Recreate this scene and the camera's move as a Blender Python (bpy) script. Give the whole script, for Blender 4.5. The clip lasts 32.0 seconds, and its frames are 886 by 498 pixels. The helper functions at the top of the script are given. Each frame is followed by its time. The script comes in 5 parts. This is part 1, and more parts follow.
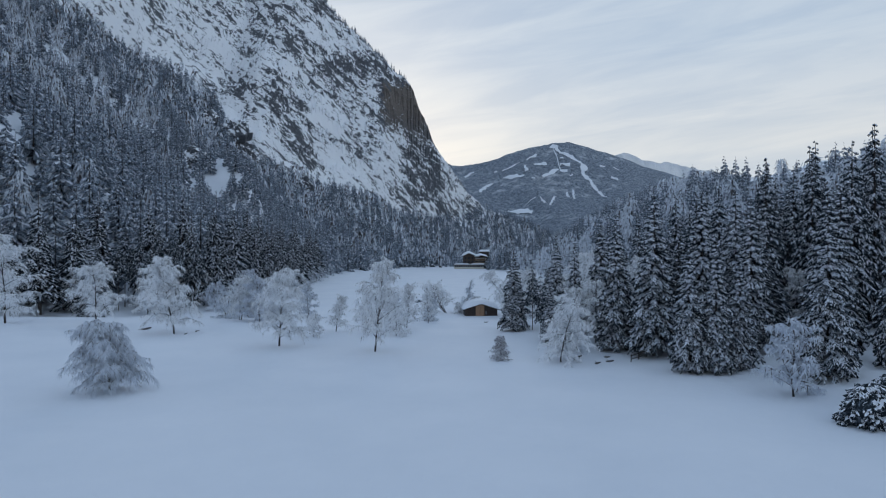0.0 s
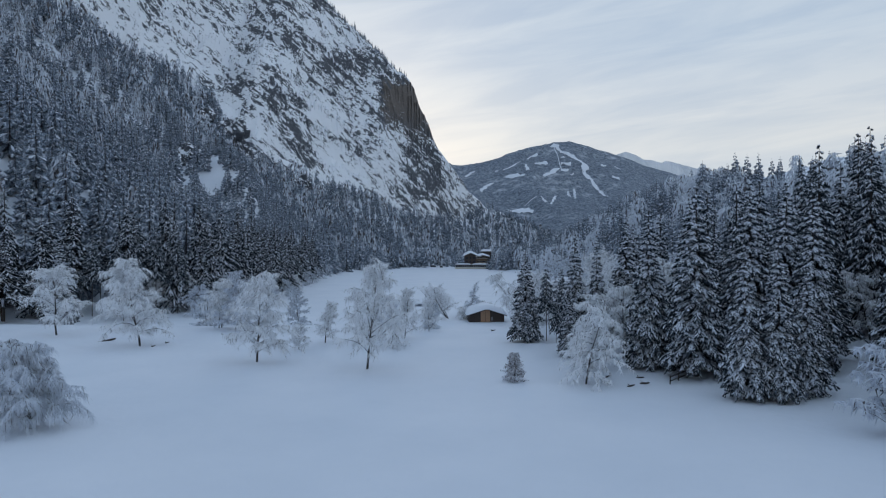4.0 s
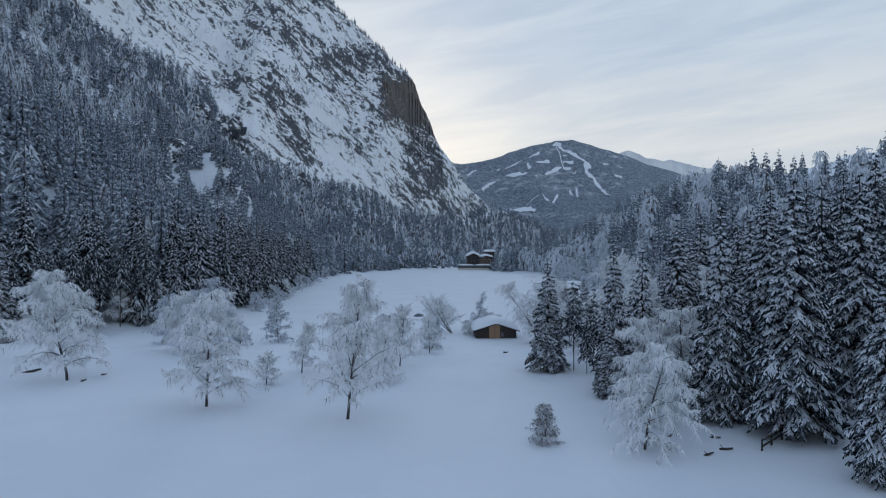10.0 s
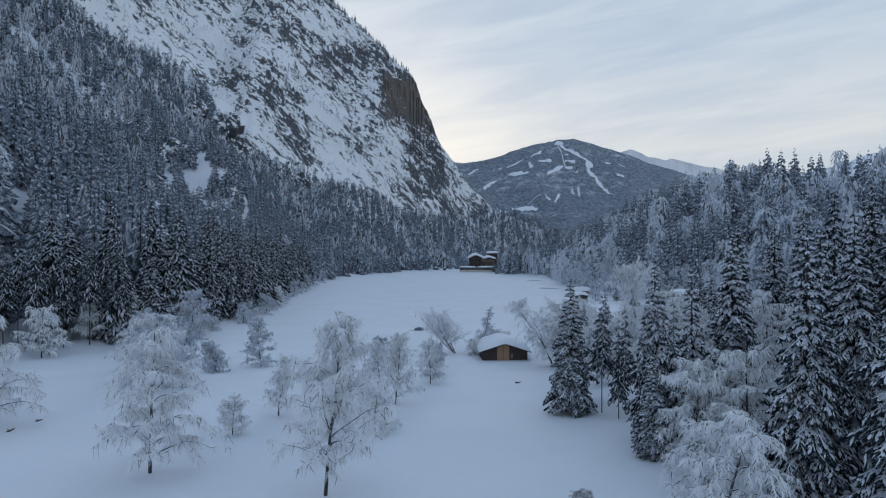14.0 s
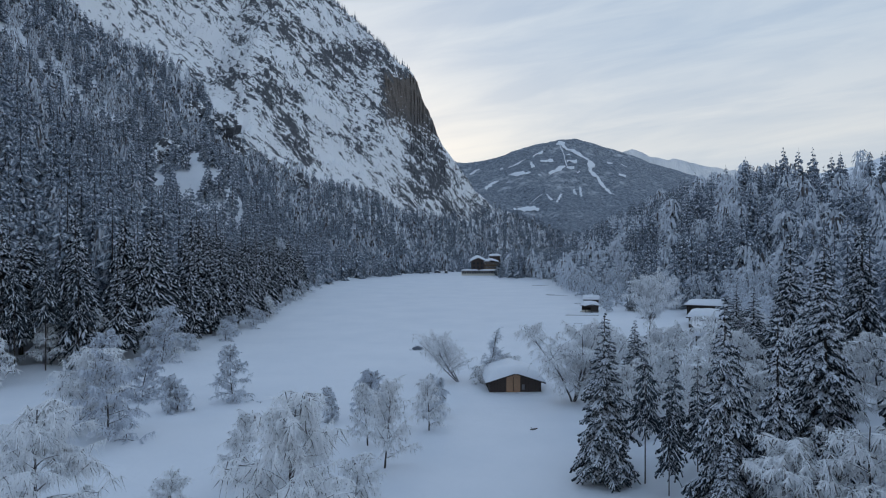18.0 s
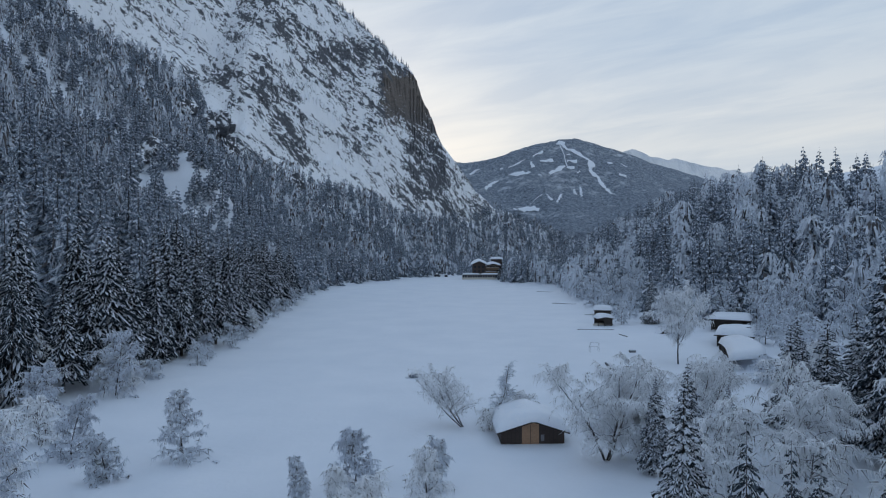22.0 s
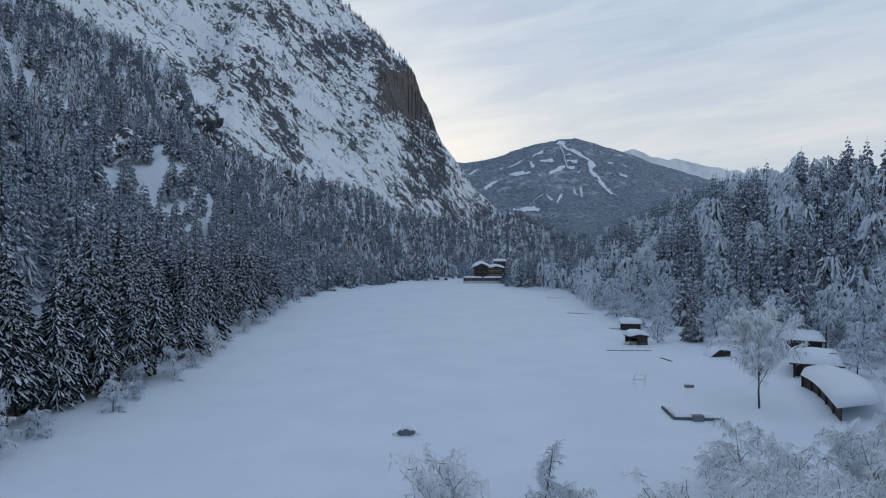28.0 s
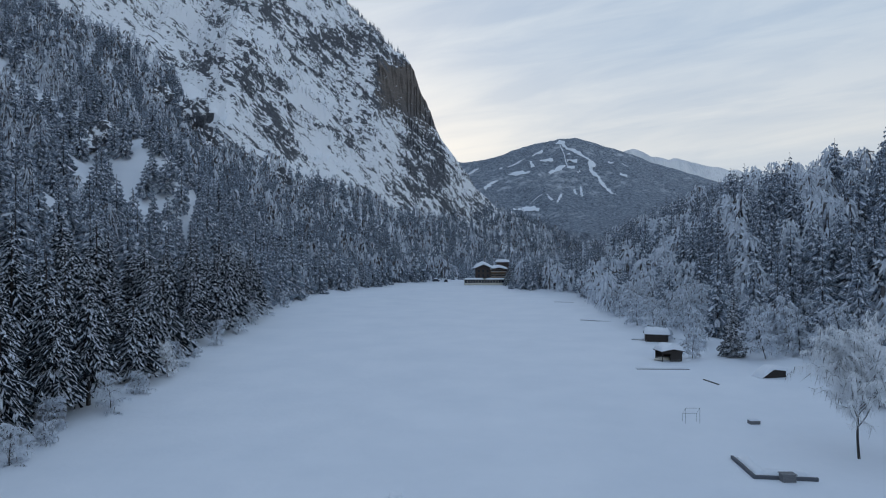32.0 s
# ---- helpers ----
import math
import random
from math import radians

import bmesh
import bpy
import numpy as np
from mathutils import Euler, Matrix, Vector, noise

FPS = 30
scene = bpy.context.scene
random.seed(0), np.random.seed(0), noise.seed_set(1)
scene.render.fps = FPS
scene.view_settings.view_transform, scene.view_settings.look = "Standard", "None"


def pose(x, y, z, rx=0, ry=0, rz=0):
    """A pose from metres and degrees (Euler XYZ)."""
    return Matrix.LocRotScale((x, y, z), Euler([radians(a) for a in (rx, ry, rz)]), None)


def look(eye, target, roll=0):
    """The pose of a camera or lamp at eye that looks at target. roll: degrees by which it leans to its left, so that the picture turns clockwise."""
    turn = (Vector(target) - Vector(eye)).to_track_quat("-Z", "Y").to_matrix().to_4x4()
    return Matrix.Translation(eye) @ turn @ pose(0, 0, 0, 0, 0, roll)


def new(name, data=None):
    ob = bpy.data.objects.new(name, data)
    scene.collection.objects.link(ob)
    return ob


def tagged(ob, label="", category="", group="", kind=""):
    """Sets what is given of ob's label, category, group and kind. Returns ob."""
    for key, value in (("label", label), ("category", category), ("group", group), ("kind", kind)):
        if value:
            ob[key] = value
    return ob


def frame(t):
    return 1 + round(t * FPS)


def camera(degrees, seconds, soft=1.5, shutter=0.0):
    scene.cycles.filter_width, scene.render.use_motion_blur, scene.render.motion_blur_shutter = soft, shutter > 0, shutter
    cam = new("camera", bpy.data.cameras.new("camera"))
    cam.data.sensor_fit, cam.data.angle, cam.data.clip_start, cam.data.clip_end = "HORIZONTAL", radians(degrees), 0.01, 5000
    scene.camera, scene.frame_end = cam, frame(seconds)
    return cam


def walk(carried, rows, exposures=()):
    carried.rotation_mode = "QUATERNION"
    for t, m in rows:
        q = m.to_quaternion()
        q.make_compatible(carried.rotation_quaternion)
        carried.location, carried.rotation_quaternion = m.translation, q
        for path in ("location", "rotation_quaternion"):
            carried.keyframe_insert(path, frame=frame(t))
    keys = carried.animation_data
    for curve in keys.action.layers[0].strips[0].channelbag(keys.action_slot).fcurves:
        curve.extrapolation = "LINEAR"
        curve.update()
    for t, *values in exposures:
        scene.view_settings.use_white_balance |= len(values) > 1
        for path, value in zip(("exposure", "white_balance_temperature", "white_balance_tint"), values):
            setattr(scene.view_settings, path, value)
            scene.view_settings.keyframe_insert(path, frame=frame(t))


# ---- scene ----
cam = camera(71.0, 32.0, 1.1)
# seconds, x, y, z, yaw, pitch
ROWS = [
    (0.0, 0.00, 0.00, 12.25, -0.00, 0.25),
    (0.5, -0.01, 1.23, 12.22, 0.01, 0.25),
    (1.0, -0.03, 2.46, 12.21, 0.02, 0.24),
    (1.5, -0.07, 3.69, 12.24, 0.04, 0.24),
    (2.0, -0.09, 4.89, 12.27, 0.04, 0.23),
    (2.5, -0.13, 6.08, 12.30, 0.05, 0.23),
    (3.0, -0.15, 7.29, 12.35, 0.05, 0.22),
    (3.5, -0.21, 8.51, 12.41, 0.05, 0.21),
    (5.5, -0.29, 13.33, 12.45, 0.09, 0.20),
    (6.0, -0.31, 14.49, 12.56, 0.09, 0.20),
    (6.5, -0.33, 15.64, 12.71, 0.10, 0.20),
    (7.0, -0.33, 16.82, 12.85, 0.11, 0.19),
    (7.5, -0.36, 18.03, 12.94, 0.12, 0.18),
    (8.0, -0.38, 19.20, 13.04, 0.14, 0.16),
    (8.5, -0.39, 20.40, 13.14, 0.15, 0.14),
    (9.0, -0.41, 21.60, 13.25, 0.16, 0.13),
    (9.5, -0.45, 22.80, 13.34, 0.18, 0.11),
    (10.0, -0.47, 24.00, 13.45, 0.20, 0.10),
    (10.5, -0.49, 25.20, 13.59, 0.21, 0.08),
    (11.0, -0.52, 26.42, 13.75, 0.22, 0.07),
    (11.5, -0.54, 27.62, 13.94, 0.23, 0.05),
    (12.0, -0.56, 28.81, 14.20, 0.25, 0.05),
    (12.5, -0.55, 30.00, 14.49, 0.26, 0.04),
    (13.0, -0.59, 31.31, 14.70, 0.28, 0.03),
    (13.5, -0.61, 32.63, 14.93, 0.30, 0.02),
    (14.0, -0.66, 33.89, 15.17, 0.33, 0.01),
    (14.5, -0.67, 35.14, 15.31, 0.35, -0.00),
    (16.5, -0.64, 40.42, 16.31, 0.44, -0.02),
    (17.0, -0.67, 41.88, 16.54, 0.45, -0.01),
    (17.5, -0.69, 43.34, 16.76, 0.46, -0.01),
    (18.0, -0.70, 44.84, 17.00, 0.46, -0.00),
    (18.5, -0.70, 46.34, 17.25, 0.46, -0.00),
    (19.0, -0.74, 47.83, 17.45, 0.46, -0.01),
    (19.5, -0.76, 49.42, 17.73, 0.46, -0.01),
    (20.0, -0.79, 51.14, 18.00, 0.45, -0.01),
    (20.5, -0.83, 52.90, 18.23, 0.45, -0.01),
    (21.0, -0.86, 54.67, 18.45, 0.45, -0.00),
    (21.5, -0.92, 56.46, 18.70, 0.44, -0.00),
    (22.0, -0.98, 58.29, 18.96, 0.43, -0.01),
    (22.5, -1.03, 60.17, 19.17, 0.43, -0.01),
    (23.0, -1.06, 62.16, 19.33, 0.42, -0.00),
    (23.5, -1.07, 64.22, 19.48, 0.41, -0.00),
    (24.0, -1.07, 66.32, 19.63, 0.41, 0.00),
    (24.5, -1.03, 68.34, 19.78, 0.41, 0.00),
    (25.0, -1.05, 70.36, 19.80, 0.40, 0.00),
    (25.5, -1.08, 72.42, 19.84, 0.39, 0.00),
    (27.5, -1.43, 81.85, 19.53, 0.37, 0.03),
    (28.0, -1.48, 84.12, 19.56, 0.36, 0.03),
    (28.5, -1.52, 86.33, 19.57, 0.36, 0.04),
    (29.0, -1.55, 88.53, 19.57, 0.35, 0.04),
    (29.5, -1.59, 90.75, 19.58, 0.35, 0.04),
    (30.0, -1.63, 93.01, 19.57, 0.35, 0.04),
    (30.5, -1.68, 95.31, 19.58, 0.34, 0.04),
    (31.0, -1.75, 97.60, 19.64, 0.33, 0.03),
    (31.5, -1.83, 99.84, 19.66, 0.32, 0.03),
    (32.0, -1.86, 102.13, 19.69, 0.30, 0.03),
]
walk(cam, [(t, pose(x, y, z, 90 + pitch, 0, yaw)) for t, x, y, z, yaw, pitch in ROWS])

# ---- world and light ----
world = bpy.data.worlds.new("winter_sky")
scene.world = world
world.use_nodes = True
wn, wl = world.node_tree.nodes, world.node_tree.links
wn.clear()
w_out, w_bg = wn.new("ShaderNodeOutputWorld"), wn.new("ShaderNodeBackground")
w_sky = wn.new("ShaderNodeTexSky")
w_sky.sky_type, w_sky.sun_disc = "NISHITA", False
w_sky.sun_elevation, w_sky.sun_rotation = radians(14), radians(-8)
w_tc, w_sep = wn.new("ShaderNodeTexCoord"), wn.new("ShaderNodeSeparateXYZ")
wl.new(w_tc.outputs["Generated"], w_sep.inputs[0])
# cloud sheet: stretched noise over the direction, bent into long streaks
w_map = wn.new("ShaderNodeMapping")
w_map.vector_type = "TEXTURE"
w_map.inputs["Rotation"].default_value = (0, radians(-9), 0)
w_map.inputs["Scale"].default_value = (0.62, 0.62, 0.085)
wl.new(w_tc.outputs["Generated"], w_map.inputs[0])
w_noise = wn.new("ShaderNodeTexNoise")
w_noise.inputs["Scale"].default_value, w_noise.inputs["Detail"].default_value = 1.9, 7
w_noise.inputs["Roughness"].default_value, w_noise.inputs["Distortion"].default_value = 0.52, 0.5
wl.new(w_map.outputs[0], w_noise.inputs["Vector"])
w_cov = wn.new("ShaderNodeMapRange")
for k, v in enumerate((0.36, 0.66, 0.0, 1.0)):
    w_cov.inputs[1 + k].default_value = v
wl.new(w_noise.outputs["Fac"], w_cov.inputs[0])
w_elev = wn.new("ShaderNodeValToRGB")
for k, (at, col) in enumerate([(0.0, (0.58, 0.63, 0.70)), (0.10, (0.60, 0.65, 0.72)), (0.16, (0.675, 0.705, 0.74)), (0.30, (0.535, 0.625, 0.735)), (0.6, (0.415, 0.53, 0.69)), (1.0, (0.355, 0.475, 0.65))]):
    el = w_elev.color_ramp.elements[k] if k < 2 else w_elev.color_ramp.elements.new(at)
    el.position, el.color = at, (*col, 1)
wl.new(w_sep.outputs["Z"], w_elev.inputs[0])
w_bright = wn.new("ShaderNodeMix")
w_bright.data_type, w_bright.blend_type = "RGBA", "MULTIPLY"
w_bright.inputs[0].default_value = 1.0
w_tone = wn.new("ShaderNodeMix")
w_tone.data_type = "RGBA"
w_tone.inputs[6].default_value, w_tone.inputs[7].default_value = (0.86, 0.91, 0.97, 1), (1.09, 1.08, 1.06, 1)
w_map2 = wn.new("ShaderNodeMapping")
w_map2.vector_type = "TEXTURE"
w_map2.inputs["Rotation"].default_value = (radians(6), radians(-8), 0)
w_map2.inputs["Scale"].default_value = (0.6, 0.6, 0.075)
wl.new(w_tc.outputs["Generated"], w_map2.inputs[0])
w_streak = wn.new("ShaderNodeTexNoise")
w_streak.inputs["Scale"].default_value, w_streak.inputs["Detail"].default_value = 1.6, 9
w_streak.inputs["Roughness"].default_value, w_streak.inputs["Distortion"].default_value = 0.62, 1.2
wl.new(w_map2.outputs[0], w_streak.inputs["Vector"])
w_sum = wn.new("ShaderNodeMath")
w_sum.operation = "MULTIPLY_ADD"
w_sum.inputs[1].default_value = 1.8
wl.new(w_streak.outputs["Fac"], w_sum.inputs[0])
w_shift = wn.new("ShaderNodeMath")
w_shift.operation = "SUBTRACT"
w_shift.inputs[1].default_value = 0.9
wl.new(w_cov.outputs[0], w_shift.inputs[0])
wl.new(w_shift.outputs[0], w_sum.inputs[2])
w_sum.use_clamp = True
wl.new(w_sum.outputs[0], w_tone.inputs[0])
wl.new(w_elev.outputs[0], w_bright.inputs[6])
wl.new(w_tone.outputs[2], w_bright.inputs[7])
w_thin = wn.new("ShaderNodeMix")
w_thin.data_type = "RGBA"
w_thin.inputs[0].default_value = 0.88
w_dim = wn.new("ShaderNodeMix")
w_dim.data_type, w_dim.blend_type = "RGBA", "MULTIPLY"
w_dim.inputs[0].default_value, w_dim.inputs[7].default_value = 1.0, (0.09, 0.09, 0.09, 1)
wl.new(w_sky.outputs[0], w_dim.inputs[6])
wl.new(w_dim.outputs[2], w_thin.inputs[6])
wl.new(w_bright.outputs[2], w_thin.inputs[7])
wl.new(w_thin.outputs[2], w_bg.inputs[0])
w_bg.inputs[1].default_value = 1.0
wl.new(w_bg.outputs[0], w_out.inputs[0])

sun = new("sun", bpy.data.lights.new("sun", "SUN"))
sun.data.energy, sun.data.angle, sun.data.color = 0.25, radians(25), (1.0, 0.93, 0.85)
sun.matrix_world = look((-14, 100, 30), (0, 0, 0))
scene.view_settings.exposure = 0.0


# ---- materials ----
def material(name, build):
    m = bpy.data.materials.new(name)
    m.use_nodes = True
    n, l = m.node_tree.nodes, m.node_tree.links
    build(n, l, n["Principled BSDF"])
    return m


def ramp(n, l, source, stops):
    r = n.new("ShaderNodeValToRGB")
    for k, (at, col) in enumerate(stops):
        el = r.color_ramp.elements[k] if k < 2 else r.color_ramp.elements.new(at)
        el.position, el.color = at, (*col, 1)
    l.new(source, r.inputs[0])
    return r.outputs[0]


def noise_tex(n, l, scale, detail=4, rough=0.55, stretch=(1, 1, 1), turn=(0, 0, 0), distortion=0.0):
    tc, mp, t = n.new("ShaderNodeTexCoord"), n.new("ShaderNodeMapping"), n.new("ShaderNodeTexNoise")
    mp.vector_type = "TEXTURE"
    mp.inputs["Scale"].default_value = tuple(1 / q for q in stretch)
    mp.inputs["Rotation"].default_value = turn
    l.new(tc.outputs["Object"], mp.inputs[0])
    l.new(mp.outputs[0], t.inputs["Vector"])
    t.inputs["Scale"].default_value, t.inputs["Detail"].default_value = scale, detail
    t.inputs["Roughness"].default_value, t.inputs["Distortion"].default_value = rough, distortion
    return t.outputs["Fac"]


def math_node(n, l, op, a, b, clamp=False):
    m = n.new("ShaderNodeMath")
    m.operation, m.use_clamp = op, clamp
    for k, v in enumerate((a, b)):
        if isinstance(v, (int, float)):
            m.inputs[k].default_value = v
        else:
            l.new(v, m.inputs[k])
    return m.outputs[0]


def mix_col(n, l, fac, a, b):
    m = n.new("ShaderNodeMix")
    m.data_type = "RGBA"
    for k, v in ((0, fac), (6, a), (7, b)):
        if isinstance(v, (int, float)):
            m.inputs[k].default_value = v
        elif isinstance(v, tuple):
            m.inputs[k].default_value = (*v, 1)
        else:
            l.new(v, m.inputs[k])
    return m.outputs[2]


def bump(n, l, height, strength, distance, bsdf):
    b = n.new("ShaderNodeBump")
    b.inputs["Strength"].default_value, b.inputs["Distance"].default_value = strength, distance
    l.new(height, b.inputs["Height"])
    l.new(b.outputs[0], bsdf.inputs["Normal"])


def up_facing(n, l):
    g, s = n.new("ShaderNodeNewGeometry"), n.new("ShaderNodeSeparateXYZ")
    l.new(g.outputs["Normal"], s.inputs[0])
    return s.outputs["Z"]


def island(n):
    return n.new("ShaderNodeNewGeometry").outputs["Random Per Island"]


SNOW = (0.80, 0.84, 0.90)


def b_snow(n, l, p):
    a = noise_tex(n, l, 0.09, 5, 0.6)
    b = noise_tex(n, l, 1.3, 5, 0.6)
    l.new(ramp(n, l, a, [(0.3, (0.76, 0.80, 0.86)), (0.7, (0.83, 0.86, 0.91))]), p.inputs["Base Color"])
    p.inputs["Roughness"].default_value = 0.75
    p.inputs["Specular IOR Level"].default_value = 0.25
    bump(n, l, math_node(n, l, "ADD", a, math_node(n, l, "MULTIPLY", b, 0.18)), 0.35, 0.5, p)


def b_roof_snow(n, l, p):
    b = noise_tex(n, l, 2.2, 5, 0.6)
    l.new(ramp(n, l, b, [(0.3, (0.79, 0.83, 0.89)), (0.7, (0.85, 0.87, 0.91))]), p.inputs["Base Color"])
    p.inputs["Roughness"].default_value = 0.7
    bump(n, l, b, 0.25, 0.15, p)


def world_noise(n, l, scale, detail=3, rough=0.6):
    """Noise in metres, whatever the scale of the object."""
    g, t = n.new("ShaderNodeNewGeometry"), n.new("ShaderNodeTexNoise")
    l.new(g.outputs["Position"], t.inputs["Vector"])
    t.inputs["Scale"].default_value, t.inputs["Detail"].default_value, t.inputs["Roughness"].default_value = scale, detail, rough
    return t.outputs["Fac"]


def b_tree_snow(n, l, p):
    b = world_noise(n, l, 1.2, 2)
    c = world_noise(n, l, 6.5, 2, 0.5)
    col = mix_col(n, l, island(n), (0.60, 0.64, 0.71), ramp(n, l, b, [(0.35, (0.62, 0.66, 0.73)), (0.65, (0.84, 0.87, 0.92))]))
    l.new(mix_col(n, l, ramp(n, l, c, [(0.32, (0, 0, 0)), (0.40, (1, 1, 1))]), (0.07, 0.08, 0.085), col), p.inputs["Base Color"])
    p.inputs["Roughness"].default_value = 0.8


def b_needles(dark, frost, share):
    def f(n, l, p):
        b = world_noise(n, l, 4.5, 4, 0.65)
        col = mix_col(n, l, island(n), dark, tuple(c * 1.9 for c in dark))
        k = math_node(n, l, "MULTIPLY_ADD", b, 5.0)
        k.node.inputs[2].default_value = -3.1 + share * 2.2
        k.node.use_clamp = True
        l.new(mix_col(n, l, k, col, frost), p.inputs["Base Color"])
        p.inputs["Roughness"].default_value = 0.85
        p.inputs["Specular IOR Level"].default_value = 0.15
    return f


def b_bark(base, snowy):
    def f(n, l, p):
        b = noise_tex(n, l, 6.0, 5, 0.65, (1, 1, 0.35))
        col = ramp(n, l, b, [(0.3, tuple(c * 0.5 for c in base)), (0.7, tuple(c * 1.5 for c in base))])
        k = math_node(n, l, "ADD", up_facing(n, l), math_node(n, l, "MULTIPLY", noise_tex(n, l, 3.0), 0.7))
        k = math_node(n, l, "MULTIPLY_ADD", k, 4.0)
        k.node.inputs[2].default_value = -3.4 + snowy * 2
        k.node.use_clamp = True
        l.new(mix_col(n, l, k, col, SNOW), p.inputs["Base Color"])
        p.inputs["Roughness"].default_value = 0.9
        bump(n, l, b, 0.5, 0.05, p)
    return f


def b_frost(tone, bare=0.1):
    def f(n, l, p):
        b = world_noise(n, l, 1.1, 4)
        pale = mix_col(n, l, math_node(n, l, "MULTIPLY", island(n), 0.6), tone, ramp(n, l, b, [(0.3, tuple(c * 0.8 for c in tone)), (0.7, tuple(min(0.85, c * 1.12) for c in tone))]))
        # a share of the twigs shows its bark
        l.new(mix_col(n, l, math_node(n, l, "GREATER_THAN", island(n), bare), (0.13, 0.12, 0.12), pale), p.inputs["Base Color"])
        p.inputs["Roughness"].default_value = 0.85
        p.inputs["Specular IOR Level"].default_value = 0.2
    return f


def b_cliff(n, l, p):
    tilt = (0, radians(38), radians(15))
    big = noise_tex(n, l, 0.016, 6, 0.6)
    beds = noise_tex(n, l, 0.075, 8, 0.66, (0.42, 1, 1.8), tilt, 0.6)
    crags = noise_tex(n, l, 0.26, 6, 0.68, (0.6, 1, 1.35), tilt, 1.0)
    fine = noise_tex(n, l, 0.8, 5, 0.75, (0.6, 1, 1.3), tilt)
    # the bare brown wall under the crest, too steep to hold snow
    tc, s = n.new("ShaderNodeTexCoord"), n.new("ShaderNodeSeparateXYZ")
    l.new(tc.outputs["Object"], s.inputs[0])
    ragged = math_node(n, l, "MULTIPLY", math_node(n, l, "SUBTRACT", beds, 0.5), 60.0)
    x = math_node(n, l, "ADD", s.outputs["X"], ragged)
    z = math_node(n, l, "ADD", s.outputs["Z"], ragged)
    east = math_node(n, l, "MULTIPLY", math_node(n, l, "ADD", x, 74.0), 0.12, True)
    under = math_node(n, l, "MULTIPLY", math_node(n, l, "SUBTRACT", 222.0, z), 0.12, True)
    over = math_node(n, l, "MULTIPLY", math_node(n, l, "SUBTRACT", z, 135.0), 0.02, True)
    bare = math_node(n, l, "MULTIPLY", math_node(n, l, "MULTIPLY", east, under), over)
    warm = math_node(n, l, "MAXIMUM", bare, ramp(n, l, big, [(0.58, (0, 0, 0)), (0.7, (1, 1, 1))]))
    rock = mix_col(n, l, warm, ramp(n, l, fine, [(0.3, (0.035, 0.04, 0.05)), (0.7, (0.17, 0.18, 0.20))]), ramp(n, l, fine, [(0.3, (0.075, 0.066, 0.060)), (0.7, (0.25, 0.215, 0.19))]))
    k = math_node(n, l, "MULTIPLY", up_facing(n, l), 1.6)
    for tex, amount in ((beds, 5.5), (crags, 6.0), (fine, 0.9), (big, 4.6)):
        k = math_node(n, l, "ADD", k, math_node(n, l, "MULTIPLY", math_node(n, l, "SUBTRACT", tex, 0.5), amount))
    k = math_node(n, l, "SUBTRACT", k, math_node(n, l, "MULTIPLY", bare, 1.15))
    k = math_node(n, l, "SUBTRACT", k, math_node(n, l, "MULTIPLY", math_node(n, l, "MULTIPLY", math_node(n, l, "ADD", x, 110.0), 0.012, True), 0.38))
    k = math_node(n, l, "MULTIPLY_ADD", k, 7.0)
    k.node.inputs[2].default_value = -0.2
    k.node.use_clamp = True
    l.new(mix_col(n, l, k, rock, (0.90, 0.92, 0.95)), p.inputs["Base Color"])
    p.inputs["Roughness"].default_value = 0.9
    bump(n, l, math_node(n, l, "ADD", beds, math_node(n, l, "MULTIPLY", crags, 0.5)), 0.4, 3.0, p)


def b_far_forest(n, l, p):
    big = noise_tex(n, l, 0.0035, 6, 0.6)
    mid = noise_tex(n, l, 0.02, 6, 0.7, (1, 1, 0.5))
    fine = noise_tex(n, l, 0.07, 5, 0.85)
    # frosted wood, its tones lifted and blued to paint in aerial haze
    wood = ramp(n, l, fine, [(0.38, (0.075, 0.10, 0.14)), (0.64, (0.47, 0.53, 0.61))])
    k = math_node(n, l, "ADD", math_node(n, l, "MULTIPLY", big, 0.9), math_node(n, l, "MULTIPLY", mid, 0.9))
    k = math_node(n, l, "MULTIPLY_ADD", k, 6.0)
    k.node.inputs[2].default_value = -5.75
    k.node.use_clamp = True
    l.new(mix_col(n, l, k, wood, (0.62, 0.66, 0.72)), p.inputs["Base Color"])
    p.inputs["Roughness"].default_value = 0.95
    bump(n, l, fine, 1.0, 14.0, p)


def b_range(n, l, p):
    a = noise_tex(n, l, 0.006, 6, 0.7, (1, 1, 0.6))
    k = math_node(n, l, "ADD", up_facing(n, l), a)
    l.new(ramp(n, l, k, [(0.5, (0.62, 0.67, 0.74)), (0.8, (0.92, 0.94, 0.97))]), p.inputs["Base Color"])
    p.inputs["Roughness"].default_value = 0.9
    bump(n, l, a, 1.0, 40.0, p)


def b_wood(base, scale=3.0):
    def f(n, l, p):
        g = noise_tex(n, l, scale, 6, 0.7, (1, 1, 9))
        s = noise_tex(n, l, 0.7, 3)
        l.new(mix_col(n, l, math_node(n, l, "MULTIPLY", s, 0.5), ramp(n, l, g, [(0.3, tuple(c * 0.6 for c in base)), (0.7, tuple(c * 1.3 for c in base))]), tuple(c * 0.7 for c in base)), p.inputs["Base Color"])
        p.inputs["Roughness"].default_value = 0.75
        bump(n, l, g, 0.3, 0.02, p)
    return f


